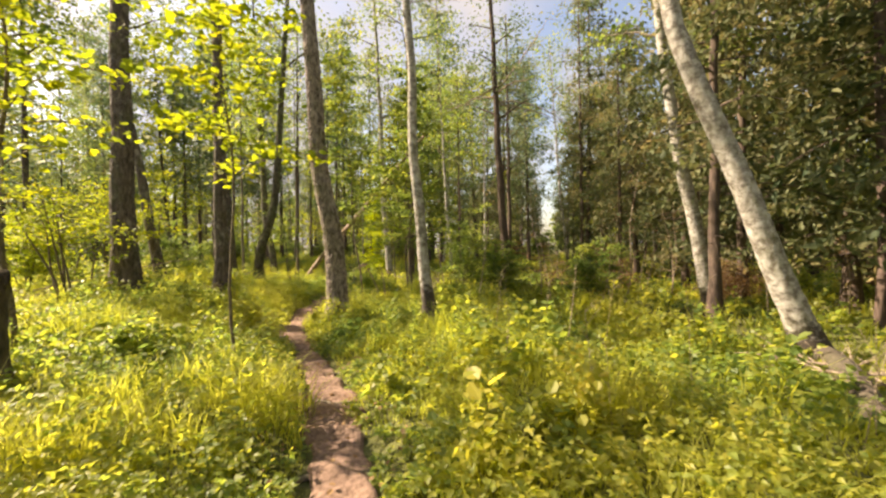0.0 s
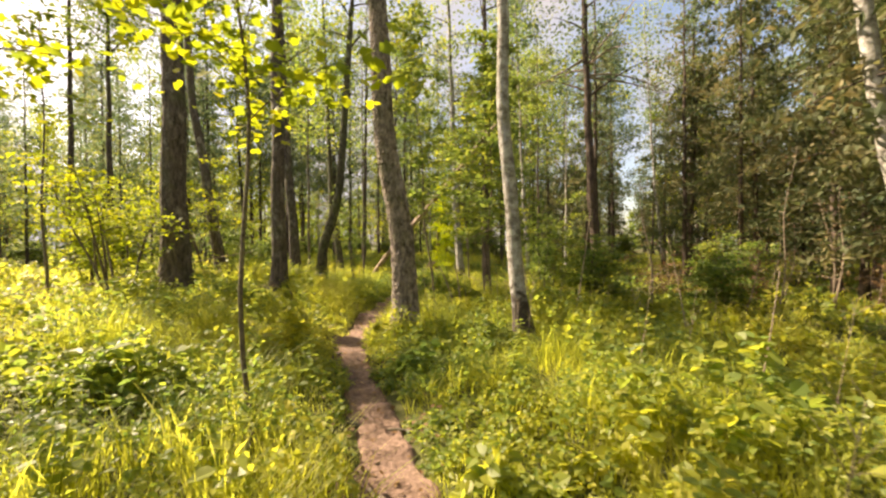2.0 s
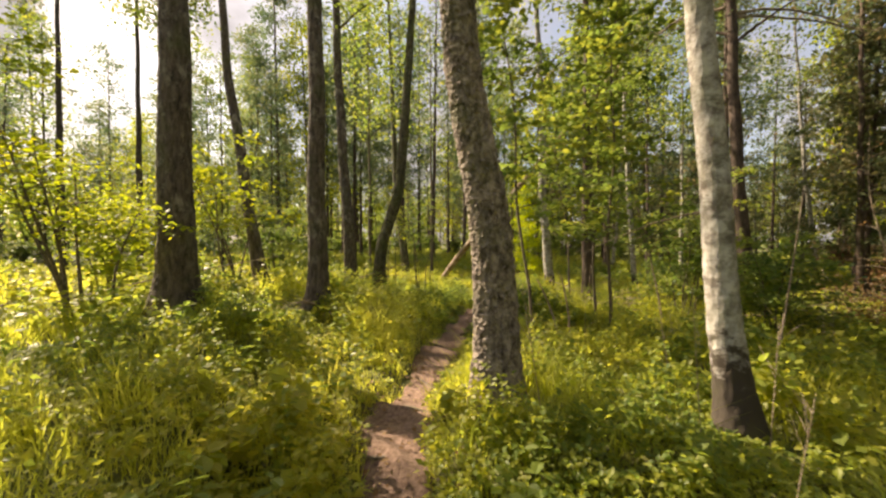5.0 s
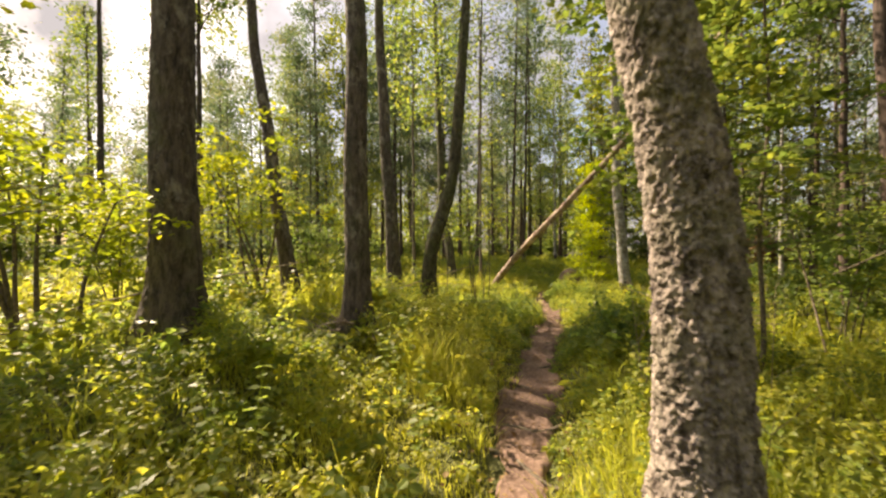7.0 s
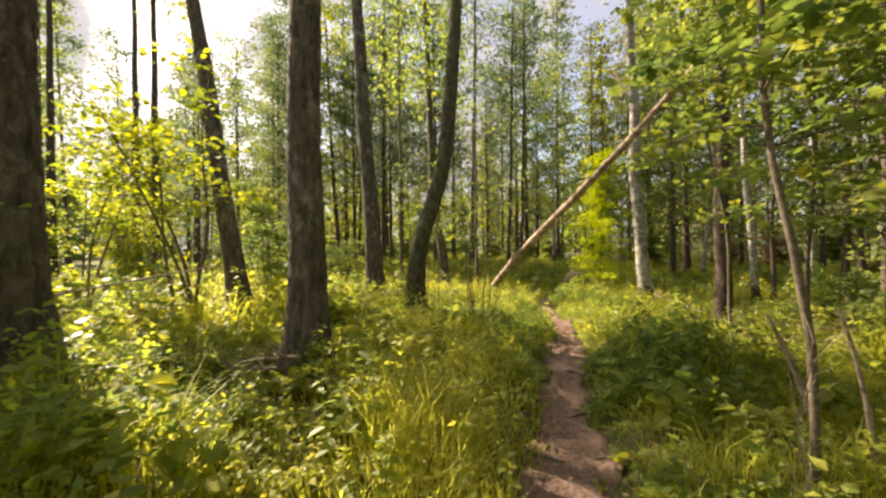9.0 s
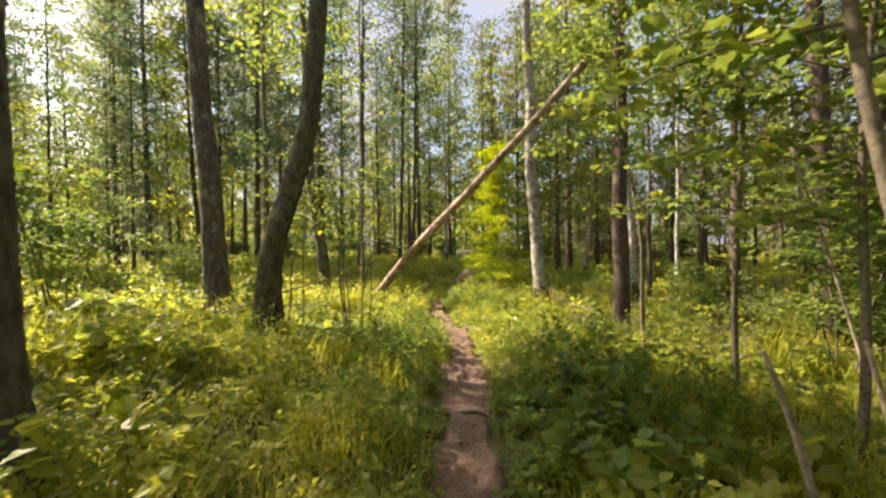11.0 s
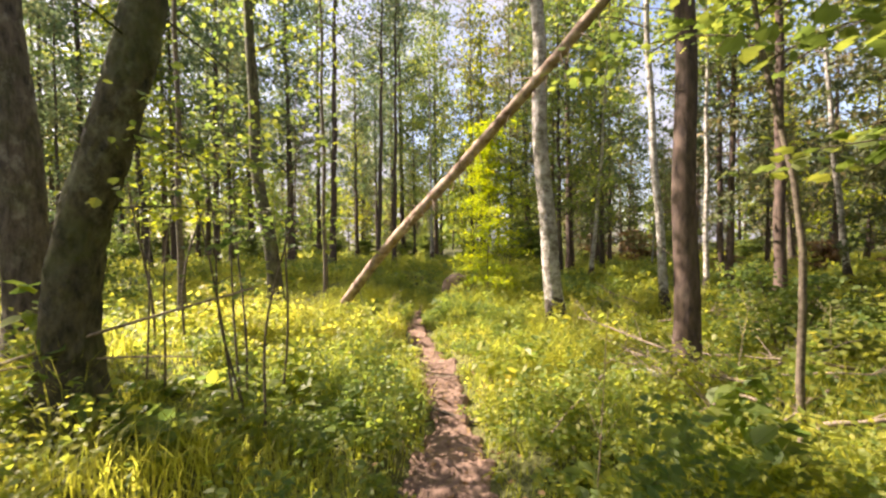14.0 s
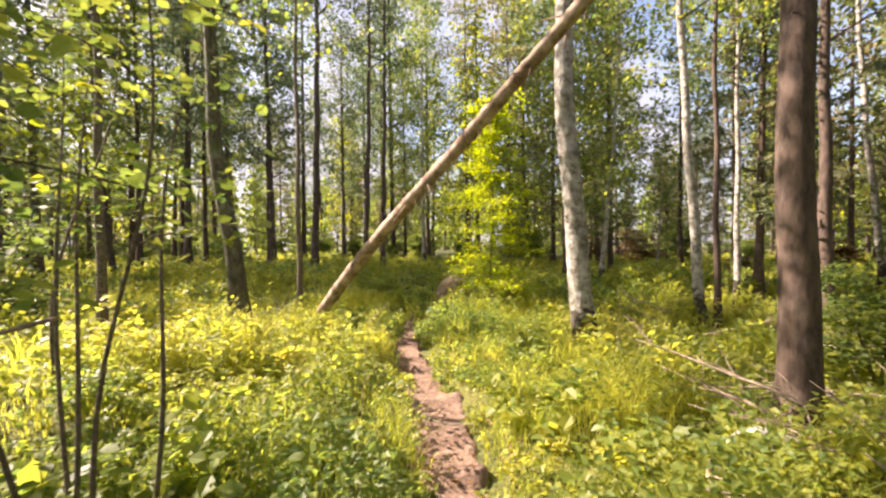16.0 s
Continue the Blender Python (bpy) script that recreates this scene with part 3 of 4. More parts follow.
# PINE_NEEDLE on four of these: its bluish tone stands in for haze.
for x, y, h, mat in ((-24, 13, 10, PINE_NEEDLE), (-26, 17, 12.5, GREEN), (-25, 9, 9, YELLOW), (-27, 20.5, 13, PINE_NEEDLE), (-24.5, 5, 8.5, GREEN), (-28, 12.5, 11, GREEN), (-22.5, 24, 13, GREEN), (-21, 20.6, 10, PINE_NEEDLE), (-23.5, 27.5, 14, GREEN), (-20.0, 25.5, 12, PINE_NEEDLE)):
    tree("alder", (x, y), 0.16, h, DARK_BARK, "bushy young tree at the far edge of the meadow", seed=int(340 + y), sides=9, step=0.5, rough=0.0, first=0.8, limbs=24, reach=2.2, leaf=mat, clump=32, spread=0.33, size=0.15)


# Added out of view to throw shade on the herbs beside the path.
tree("alder", (-13.8, 9.2), 0.28, 10.4, DARK_BARK, "dark alder out of view, added so its dense high crown shades the path", seed=18, sides=20, step=0.1, first=8.2, limbs=9, reach=0.8, clump=55, size=0.14)


# Added so that its high crown shades both sides of the path.
tree("alder", (-16.0, 15.6), 0.26, 14, DARK_BARK, "tall slim alder in the meadow, added so its dense high crown shades the path", seed=38, sides=20, step=0.1, first=8.5, limbs=24, reach=2.0, clump=60, size=0.14)


def dead_limbs(x, y, z):
    """Bare crooked limbs on the tall pine before the conifers."""
    gen, base = np.random.default_rng(9), float(land(2.87, 17.83))
    pine = [o for o in scene.objects if o.name.startswith("pine") and abs(o.location.x - 2.87) < 0.01][0]
    for out, length, rise, droop in ((3.35, 2.6, -1.6, -0.2), (0.25, 3.4, 0.6, 1.3), (0.5, 3.0, 3.0, -0.8), (2.6, 1.8, 0.5, 0.7), (5.2, 2.2, 0.4, 0.6), (0.1, 2.8, -0.2, 0.5)):
        h = z - 2.87 + gen.uniform(-0.8, 0.6)
        L = limb_line((x, y, h), out, length, rise, droop, gen, 10)
        limb = child("dead_limb", mesh_of("dead_limb", *tube(L, np.linspace(0.05, 0.01, 10), 7, 0.05), DEADWOOD, True), pine, "bare grey dead limb")
        tw = [tube(limb_line(L[int(k)], out + gen.uniform(-1, 1), gen.uniform(0.3, 0.9), gen.uniform(-0.3, 0.3), 0.1, gen), np.linspace(0.012, 0.003, 6), 3) for k in gen.integers(3, 10, 8)]
        child("branchwork", mesh_of("branchwork", *joined(tw), DEADWOOD, True), limb, kind="stuff")


dead_limbs(-0.35, 0.0, 11.5)


def broken_stump(at, diam, height):
    root = new("stump")
    z = np.concatenate([[-0.3], np.linspace(0, height, 30)])
    line = np.stack([0.04 * z, 0 * z, z], -1)
    V, F = tube(line, diam / 2 * (1 + 0.5 * np.exp(-np.clip(z, 0, None) / 0.15)), 32, 0.07)
    rim = V[:, 2] > height - 0.05
    V[rim, 2] -= 0.16 * np.abs(np.sin(np.arctan2(V[rim, 1], V[rim, 0] - 0.04 * height) * 3.5 + 1))
    child("trunk", mesh_of("trunk", V, F, DARK_BARK, True), root)
    root.location = (at[0], at[1], float(land(*at)))
    tagged(root, "dark broken tree stump standing among herbs", "stump")


broken_stump((-3.72, 3.3), 0.24, 1.0)


def leaning_pole():
    root = new("fallen_tree")
    a, b = np.array([-7.1, 21.2, 0.2]), np.array([-0.5, 15.58, 6.07])
    t = np.linspace(0, 1, 90)[:, None]
    line = a + (b - a) * t + np.array([0.0, 0.0, 1.0]) * (0.12 * np.sin(np.clip(t * 7, 0, 3.14)) + 0.03 * np.sin(t * 17) * t)
    child("trunk", mesh_of("trunk", *tube(line, np.linspace(0.115, 0.055, 90) * (1 + 0.06 * np.sin(np.arange(90) * 1.7) * np.sin(np.arange(90) * 0.61)), 20, 0.09), STRIPPED, True), root, "pale trunk with red-brown patches of bark")
    gen, wood = np.random.default_rng(5), []
    for i in range(22):
        k = int(gen.integers(14, 88))
        wood.append(tube(limb_line(line[k], gen.uniform(0, 6.3), gen.uniform(0.1, 0.6), gen.uniform(-0.3, 0.3), 0.15, gen), np.linspace(0.014, 0.003, 6), 4))
    child("branchwork", mesh_of("branchwork", *joined(wood), DEADWOOD, True), root, kind="stuff")
    hook = limb_line(line[84], 0.4, 0.55, 0.12, 0.42, gen, 9)
    child("limb", mesh_of("limb", *tube(hook, np.linspace(0.022, 0.008, 9), 7, 0.05), DARK_BARK, True), root, "dark hooked dead limb")
    strips = []
    for i in range(70):
        k = int(np.clip(gen.normal(38, 22), 6, 84))
        p = line[k] + np.array([gen.normal(0, 0.03), gen.normal(0, 0.03), -0.07])
        n = gen.uniform(0.05, 0.26)
        strips.append(tube(limb_line(p, gen.uniform(0, 6.3), 0.25 * n, -n, 0.0, gen), np.linspace(0.012, 0.004, 6), 4))
    child("torn_bark", mesh_of("torn_bark", *joined(strips), STRIPPED, False), root, "torn hanging strips of red-brown bark", kind="stuff")
    tagged(root, "dead pale trunk leaning slantwise over the path into other trees", "fallen tree")


leaning_pole()

# young trees and shrubs
sapling("sapling", (-2.22, 4.37), 5.2, 0.036, "thin dark sapling with yellow-green leaves beside the path", (-0.1, 0), 0.42, 1.4, YELLOW, 10, 0.08, LOBED, 24, seed=41)
sapling("young_maple", (-4.3, 4.0), 4.8, 0.06, "young maple with dense yellow-green leaves on the herb bank", (0, 0), 0.38, 1.9, YELLOW, 7, 0.085, LOBED, 24, seed=51)
sapling("young_maple", (-3.7, 2.3), 4.6, 0.06, "young maple with yellowing leaves at the walk's start", (0, 0), 0.45, 1.5, YELLOW, 7, 0.085, LOBED, 20, seed=52)
sapling("shrub", (-7.3, 8.0), 2.5, 0.05, "broad leafy shrub with several crooked stems by the thick trunk", (0, 0), 0.5, 1.3, YELLOW, 5, 0.08, OVAL, 8, 6, seed=42, category="shrub")
sapling("shrub", (-8.3, 11.4), 4.2, 0.05, "tall yellow-green shrub before the leaning dark trunk", (0, 0), 0.45, 1.2, YELLOW, 7, 0.085, OVAL, 8, 4, seed=43, category="shrub")
# Added mainly to drop a patch of shade left of the path.
sapling("young_maple", (-8.0, 7.4), 4.9, 0.05, "young maple with yellow-green leaves high above the herb bank", (0, 0), 0.62, 1.1, YELLOW, 5, 0.085, LOBED, 14, seed=56)
sapling("shrub", (-10.2, 10.9), 3.2, 0.04, "tall shrub with yellow-green leaves behind the thick trunk", (0, 0), 0.55, 1.1, YELLOW, 5, 0.08, OVAL, 8, 3, seed=53, category="shrub")
sapling("young_maple", (-1.6, 14.4), 5.2, 0.05, "young maple spreading over the path with broad leaves", (-0.5, 0), 0.5, 1.5, GREEN, 12, 0.085, LOBED, 18, seed=54)
sapling("young_maple", (-2.12, 10.6), 6.6, 0.05, "young maple with broad leaves and a forked thin stem", (-0.4, 0), 0.3, 1.4, GREEN, 13, 0.085, LOBED, 32, seed=44)
sapling("young_maple", (-1.0, 12.3), 7.0, 0.06, "young maple with dense green leaves beside the path", (0.1, 0), 0.2, 1.5, GREEN, 15, 0.09, LOBED, 40, seed=45)
sapling("young_maple", (-1.2, 13.4), 6.6, 0.06, "young maple with dense green leaves before the pine", (0.1, 0), 0.25, 1.4, GREEN, 15, 0.085, LOBED, 38, seed=46)
sapling("young_birch", (-3.6, 22.3), 4.6, 0.05, "small conical young birch with bright yellow-green leaves", (0, 0), 0.06, 1.15, LIME, 46, 0.075, SIMPLE, 40, seed=47, spread=0.17)
sapling("shrub", (-5.42, 14.55), 3.0, 0.022, "clump of thin bare dark stems with few leaves on top", (0, 0), 0.5, 0.7, GREEN, 4, 0.055, OVAL, 6, 6, seed=48, wide=0.7, category="shrub")
sapling("shrub", (-6.35, 14.6), 2.6, 0.02, "pair of thin bare dark stems beside the crooked trunk", (0.2, 0), 0.62, 0.7, YELLOW, 3, 0.06, OVAL, 5, 2, seed=49, wide=0.5, category="shrub")
sapling("shrub", (-7.3, 15.9), 3.6, 0.03, "pair of thin dark stems with small green leaves", (0, 0), 0.45, 0.9, GREEN, 4, 0.06, OVAL, 8, 2, seed=50, wide=0.5, category="shrub")
# The first of these is added to shade the grass by the crooked trunk.
for i, (x, y, h, mat) in enumerate([(-9.7, 14.2, 2.6, GREEN), (-10.5, 10.2, 2.4, YELLOW), (-11.5, 7.0, 2.6, YELLOW), (-9.5, 5.2, 2.0, YELLOW), (0.6, 14.6, 3.4, GREEN), (-3.0, 27.5, 3.0, GREEN),
                                    (1.6, 13.0, 2.2, GREEN), (4.6, 12.5, 1.6, GREEN), (5.6, 14.0, 2.2, GREEN), (-13.0, 13.5, 2.4, YELLOW), (-12.0, 19.0, 2.0, GREEN), (0.9, 18.4, 1.6, GREEN), (2.4, 16.0, 2.4, GREEN)]):
    sapling("shrub", (x, y), h, 0.03, "bushy young growth with small leaves among the herbs", (0, 0), 0.2, 0.9, mat, 12, 0.08, OVAL, 8, 5, seed=60 + i, category="shrub")


# ---- the wood behind ----
def conifer(name, height, label, seed, low=0.2, bark=PINE_BARK, leaf=NEEDLE, reach=2.4, clump=16, size=0.34):
    return tree(name, (0, 0), 0.26, height, bark, label, seed=seed, sides=8, step=1.0, rough=0, first=height * low, twigs=16, limbs=34, reach=reach, leaf=leaf, clump=clump, spread=0.3, size=size, shape=SPRAY, needle=True, group="trees of the far wood")


def kinds(fine):
    """The far wood's kinds of tree; fine: for those that stand nearer, with smaller leaves."""
    k, m = (2.3, 0.68) if fine else (1.0, 1.0)
    far = dict(sides=8, step=1.0, rough=0, group="trees of the far wood")
    o = 10 if fine else 0
    return [
        conifer("spruce", 15, "dark spruce with drooping boughs to the ground", 81 + o, clump=int(17 * k), size=0.34 * m),
        conifer("spruce", 11, "dense dark young spruce", 82 + o, 0.12, reach=1.9, clump=int(17 * k), size=0.34 * m),
        tree("pine", (0, 0), 0.28, 18, PINE_BARK, "tall bare pine trunk with a high blue-green crown", seed=83 + o, first=4.6, limbs=30, reach=2.5, leaf=PINE_NEEDLE, clump=int(20 * k), size=0.32 * m, shape=SPRAY, spread=0.32, twigs=14, **far),
        tree("birch", (0, 0), 0.2, 15, BIRCH, "slender white-stemmed birch with light leaves", (0.3, 0.1), seed=84 + o, first=2.2, limbs=28, reach=2.0, leaf=GREEN, clump=int(18 * k), size=0.22 * m, spread=0.32, **far),
        tree("alder", (0, 0), 0.22, 13, DARK_BARK, "thin dark-stemmed tree with yellow-green leaves", (-0.3, 0.2), seed=85 + o, first=1.4, limbs=30, reach=2.2, leaf=YELLOW, clump=int(18 * k), size=0.22 * m, spread=0.32, **far),
    ]


KINDS, FINE = kinds(False), kinds(True)


def wood():
    gen = np.random.default_rng(21)
    spots = []
    tries = 0
    while len(spots) < 370 and tries < 14000:
        tries += 1
        x, y = gen.uniform(-66, 46), gen.uniform(-24, 76)
        d = x - path_x(y)
        left, ahead = x < -4, y
        if -8.5 < d < 8.5 and y < 23:
            continue
        if abs(d) < 4.5 and y < 33:
            continue
        if -24 < x < -5 and -14 < y < 27:
            continue
        if -28 < x <= -24 and -16 < y < 30:
            continue
        near = 1.6 if x > 0 else 2.3
        if any((x - a) ** 2 + (y - b) ** 2 < near ** 2 for a, b, _ in spots):
            continue
        right = x > 1
        w = [0.45, 0.2, 0.2, 0.08, 0.07] if right else [0.15, 0.12, 0.33, 0.12, 0.28]
        if y < 0:
            w = [0.1, 0.1, 0.3, 0.2, 0.3]
        spots.append((x, y, int(gen.choice(5, p=w))))
    for x, y in ((9.5, 8.6), (11.5, 11.5), (9.2, 13.8), (12.5, 15.0), (10.5, 17.5), (12.6, 6.2), (8.6, 19.6), (10.2, 3.4)):
        spots.append((x, y, 0 if gen.random() < 0.5 else 1))
    used = set()
    for x, y, k in spots:
        near_path = abs(x - float(path_x(y))) < 17 and y < 36
        k = k + 5 if near_path else k
        proto = (KINDS + FINE)[k]
        s = gen.uniform(0.8, 1.2) if x > -28 or x < -40 else gen.uniform(0.6, 0.85)
        m = Matrix.LocRotScale((x, y, float(land(x, y)) - 0.05), Euler((gen.normal(0, 0.02), gen.normal(0, 0.02), gen.uniform(0, 6.3))), (s, s, s))
        if k in used:
            copy_thing(proto, m)
        else:
            proto.matrix_basis = m
            used.add(k)


wood()


def thicket():
    """Low bushes that close the view between the far trunks."""
    a = sapling("bush", (0, 0), 2.4, 0.04, "low bush in the far undergrowth", (0, 0), 0.1, 1.1, GREEN, 8, 0.2, SIMPLE, 7, 5, seed=91, sides=3, category="bush", group="bushes of the far wood")
    b = sapling("bush", (0, 0), 2.0, 0.04, "low brownish bush in the far undergrowth", (0, 0), 0.1, 1.0, DRY, 6, 0.17, SIMPLE, 7, 5, seed=92, sides=3, category="bush", group="bushes of the far wood")
    gen = np.random.default_rng(33)
    first, n = {}, 0
    while n < 150:
        x, y = gen.uniform(-58, 34), gen.uniform(-8, 66)
        d = x - path_x(y)
        if (-9 < d < 16 and y < 25) or (-27 < x < -4 and y < 34) or (abs(d) < 2.5 and y < 30):
            continue
        proto = b if (gen.random() < 0.3 and x > 4) else a
        s = gen.uniform(0.7, 1.5)
        m = Matrix.LocRotScale((x, y, float(land(x, y)) - 0.05), Euler((0, 0, gen.uniform(0, 6.3))), (s, s, s * gen.uniform(0.7, 1.1)))
        if proto in first:
            copy_thing(proto, m)
        else:
            proto.matrix_basis = m
            first[proto] = True
        n += 1


thicket()


# ---- undergrowth ----
def scatter(gen, per_m2, x0, x1, y0, y1, keep):
    n = int(per_m2 * (x1 - x0) * (y1 - y0))
    x, y = gen.uniform(x0, x1, n), gen.uniform(y0, y1, n)
    k = keep(x, y)
    return x[k], y[k]


def zone(a, b, gap=0.34):
    """Keeps what lies between a and b metres beside the path, and off its bare soil."""
    def test(x, y):
        d = np.abs(x - path_x(y))
        edge = gap + 0.06 * np.sin(y * 2.7) + 0.05 * np.sin(y * 6.1 + x)
        edge = np.where(y > 20, edge * np.clip(1 - (y - 20) / 2, 0, 1), edge)
        return (d >= max(a, 0)) & (d < b) & (d > edge)
    return test


def height_map(x, y):
    P = np.stack([x, y, 0 * x], -1)
    d = np.abs(x - path_x(y))
    low = np.where(x < path_x(y), 0.75, 0.5)
    return (0.09 + 0.62 * np.clip(0.42 + wobble(P, 0.5, 1.3) + wobble(P, 0.5, 3.9), 0, 1) ** 1.6) * (low + (1 - low) * smooth(d, 0.25, 0.9))


def herbs(name, label, gen, spec, mat, shape, pick):
    """Herb plants: leaves round upright stems, rising in steps."""
    parts = []
    for per, area, keep, n, size in spec:
        x, y = scatter(gen, per, *area, keep)
        k = pick(x, y, gen)
        x, y = x[k], y[k]
        h = height_map(x, y) * gen.uniform(0.6, 1.25, len(x))
        f = gen.uniform(0.15, 1.0, (len(x), n)) ** 0.45
        a = gen.uniform(0, 6.3, (len(x), n))
        r = gen.uniform(0.0, 0.09, (len(x), n)) * (1.4 - f)
        P = np.stack([x[:, None] + r * np.cos(a), y[:, None] + r * np.sin(a), (land(x, y)[:, None] + h[:, None] * f)], -1).reshape(-1, 3)
        parts.append(leaves(P, size, shape if size < 0.08 or shape is OVAL else SIMPLE, 0.45, a.ravel() - np.pi / 2, gen))
    V, F = joined(parts)
    tagged(new(name, mesh_of(name, V, F, mat)), label, "undergrowth", kind="stuff")


def grass(name, label, gen, spec, mat, pick, tall=1.0):
    parts = []
    for per, area, keep, width in spec:
        x, y = scatter(gen, per, *area, keep)
        k = pick(x, y, gen)
        x, y = x[k], y[k]
        n = len(x)
        h = height_map(x, y) * gen.uniform(0.7, 1.5, n) * tall
        a, bend = gen.uniform(0, 6.3, n), gen.uniform(0.25, 1.05, n)
        c, s = np.cos(a), np.sin(a)
        z0 = land(x, y) - 0.02
        w = width * gen.uniform(0.6, 1.3, n)
        px, py = -s, c
        V = np.empty((n, 5, 3))
        for i, (f, side) in enumerate([(0, -0.5), (0, 0.5), (0.55, 0.5), (0.55, -0.5), (1, 0)]):
            out = h * bend * f * f
            V[:, i, 0] = x + c * out + px * w * side
            V[:, i, 1] = y + s * out + py * w * side
            V[:, i, 2] = z0 + h * f * (1 - 0.25 * bend * f)
        o = (np.arange(n) * 5)[:, None]
        parts.append((V.reshape(-1, 3), [np.array([[0, 1, 2, 3]]) + o, np.array([[3, 2, 4]]) + o]))
    V, F = joined(parts)
    tagged(new(name, mesh_of(name, V, F, mat)), label, "undergrowth", kind="stuff")


def grassy(x, y):
    """0 where herbs stand, 1 where grass stands."""
    P = np.stack([x, y, 0 * x + 3.0], -1)
    return smooth(wobble(P, 1.0, 0.8), -0.35, 0.45)


NEAR, WIDE, FAR = (-8, 4.5, -1.6, 24), (-14, 10, -3, 27), (-34, 30, -6, 52)
herbs("herbs", "dense yellow-green herbs with small leaves beside the footpath", np.random.default_rng(101),
      [(110, NEAR, zone(0, 3.2, 0.25), 16, 0.056), (46, WIDE, zone(3.2, 8.5), 12, 0.085), (6, FAR, zone(8.5, 40), 11, 0.17), (22, (-14, 6, 24, 40), zone(0, 8.5), 11, 0.1)],
      HERB, BROAD, lambda x, y, g: g.random(len(x)) > grassy(x, y) * 0.75)
grass("grass", "soft yellow-green grass among the herbs", np.random.default_rng(102),
      [(1000, NEAR, zone(0, 3.2, 0.24), 0.0075), (330, WIDE, zone(3.2, 8.5), 0.014), (45, FAR, zone(8.5, 40), 0.035), (120, (-14, 6, 24, 40), zone(0, 8.5), 0.02)],
      GRASS, lambda x, y, g: g.random(len(x)) < 0.5 + 0.5 * grassy(x, y), 0.78)


def patchy(x, y):
    """Where the large-leaved herbs stand."""
    P = np.stack([x + 7, y - 2, 0 * x + 1.0], -1)
    return smooth(wobble(P, 1.0, 1.1), 0.1, 0.5)


herbs("broad_herbs", "large-leaved dark green herbs in patches beside the footpath", np.random.default_rng(104),
      [(20, NEAR, zone(0, 3.4, 0.42), 13, 0.11), (14, (-6.8, 0.2, 11.0, 14.2), zone(0, 3.4, 0.5), 12, 0.13), (9, WIDE, zone(3.4, 8.5), 11, 0.13)],
      HERB, OVAL, lambda x, y, g: g.random(len(x)) < patchy(x, y))


def roots():
    """Root shapes put in for the bars of shade that cross the bare path."""
    gen = np.random.default_rng(77)
    for y in (2.9, 4.3, 5.2, 6.4, 7.4, 8.3, 9.1, 9.7, 10.8, 11.6, 13.0, 14.2, 15.6, 17.0, 18.2):
        n = 12
        u = np.linspace(-0.5, 0.5, n)
        Y = y + 0.16 * gen.uniform(-1, 1) * u * 4 + 0.05 * np.sin(u * 9 + y)
        X = path_x(Y) + u
        Z = land(X, Y) + 0.035 - 0.09 * np.abs(u * 2) ** 3 + 0.012 * np.sin(u * 13 + y)
        tagged(new("root", mesh_of("root", *tube(np.stack([X, Y, Z], -1), np.linspace(0.026, 0.012, n) * gen.uniform(0.7, 1.3), 8, 0.12), TWIG, True)), "bare brown root shape put in for a bar of shade across the trodden path", "root", "roots across the footpath")


roots()


def litter():
    gen = np.random.default_rng(103)
    x, y = scatter(gen, 40, -7, 3, -1, 22, lambda x, y: np.abs(x - path_x(y)) < 0.6)
    P = np.stack([x, y, land(x, y) + 0.075], -1)
    tagged(new("fallen_leaves", mesh_of("fallen_leaves", *leaves(P, 0.045, OVAL, 0.25, gen=gen), DRY)), "small dry brown leaves scattered on the footpath", "leaf litter", kind="stuff")


litter()


def boulder(at, size, label, mat=ROCK):
    bm = bmesh.new()
    bmesh.ops.create_icosphere(bm, subdivisions=4, radius=1)
    for v in bm.verts:
        p = Vector(v.co)
        v.co *= 1 + 0.22 * noise.noise(p * 1.4 + Vector((*at, 0))) + 0.05 * noise.noise(p * 5)
        v.co = Vector((v.co.x * size[0], v.co.y * size[1], v.co.z * size[2]))
    me = bpy.data.meshes.new("boulder")
    bm.to_mesh(me)
    bm.free()
    me.polygons.foreach_set("use_smooth", [True] * len(me.polygons))
    me.materials.append(mat)
    ob = new("boulder", me)
    ob.location = (at[0], at[1], float(land(at[0], at[1])) + size[2] * 0.5)
    tagged(ob, label, "rock")


boulder((-4.55, 23.2), (0.42, 0.35, 0.42), "rounded brown boulder behind the grass by the young birch")


def brushwood(at, n, length, spread, label, seed):
    """Dead branches that lie over one another."""
    gen = np.random.default_rng(seed)
    for i in range(n):
        root = new("fallen_branch")
        L = gen.uniform(0.5, 1.0) * length
        line = limb_line((0, 0, 0), 0, L, gen.uniform(0.0, 0.25) * L, gen.uniform(0, 0.1) * L, gen, 9)
        child("stick", mesh_of("stick", *tube(line, np.linspace(0.02, 0.005, 9) * gen.uniform(0.6, 1.2), 6, 0.05), DEADWOOD, True), root)
        tw = []
        for q in range(7):
            k = int(gen.integers(2, 8))
            tw.append(tube(limb_line(line[k], gen.uniform(-1.2, 1.2), gen.uniform(0.15, 0.5), gen.uniform(-0.1, 0.35), 0.05, gen), np.linspace(0.007, 0.002, 6), 4))
        child("branchwork", mesh_of("branchwork", *joined(tw), DEADWOOD, True), root, kind="stuff")
        x, y = at[0] + gen.normal(0, spread), at[1] + gen.normal(0, spread)
        root.location = (x, y, float(land(x, y)) + gen.uniform(0.1, 0.3))
        root.rotation_euler = (0, gen.uniform(-0.12, 0.05), gen.uniform(0, 6.3))
        tagged(root, label, "branch", "dead branches on the ground")


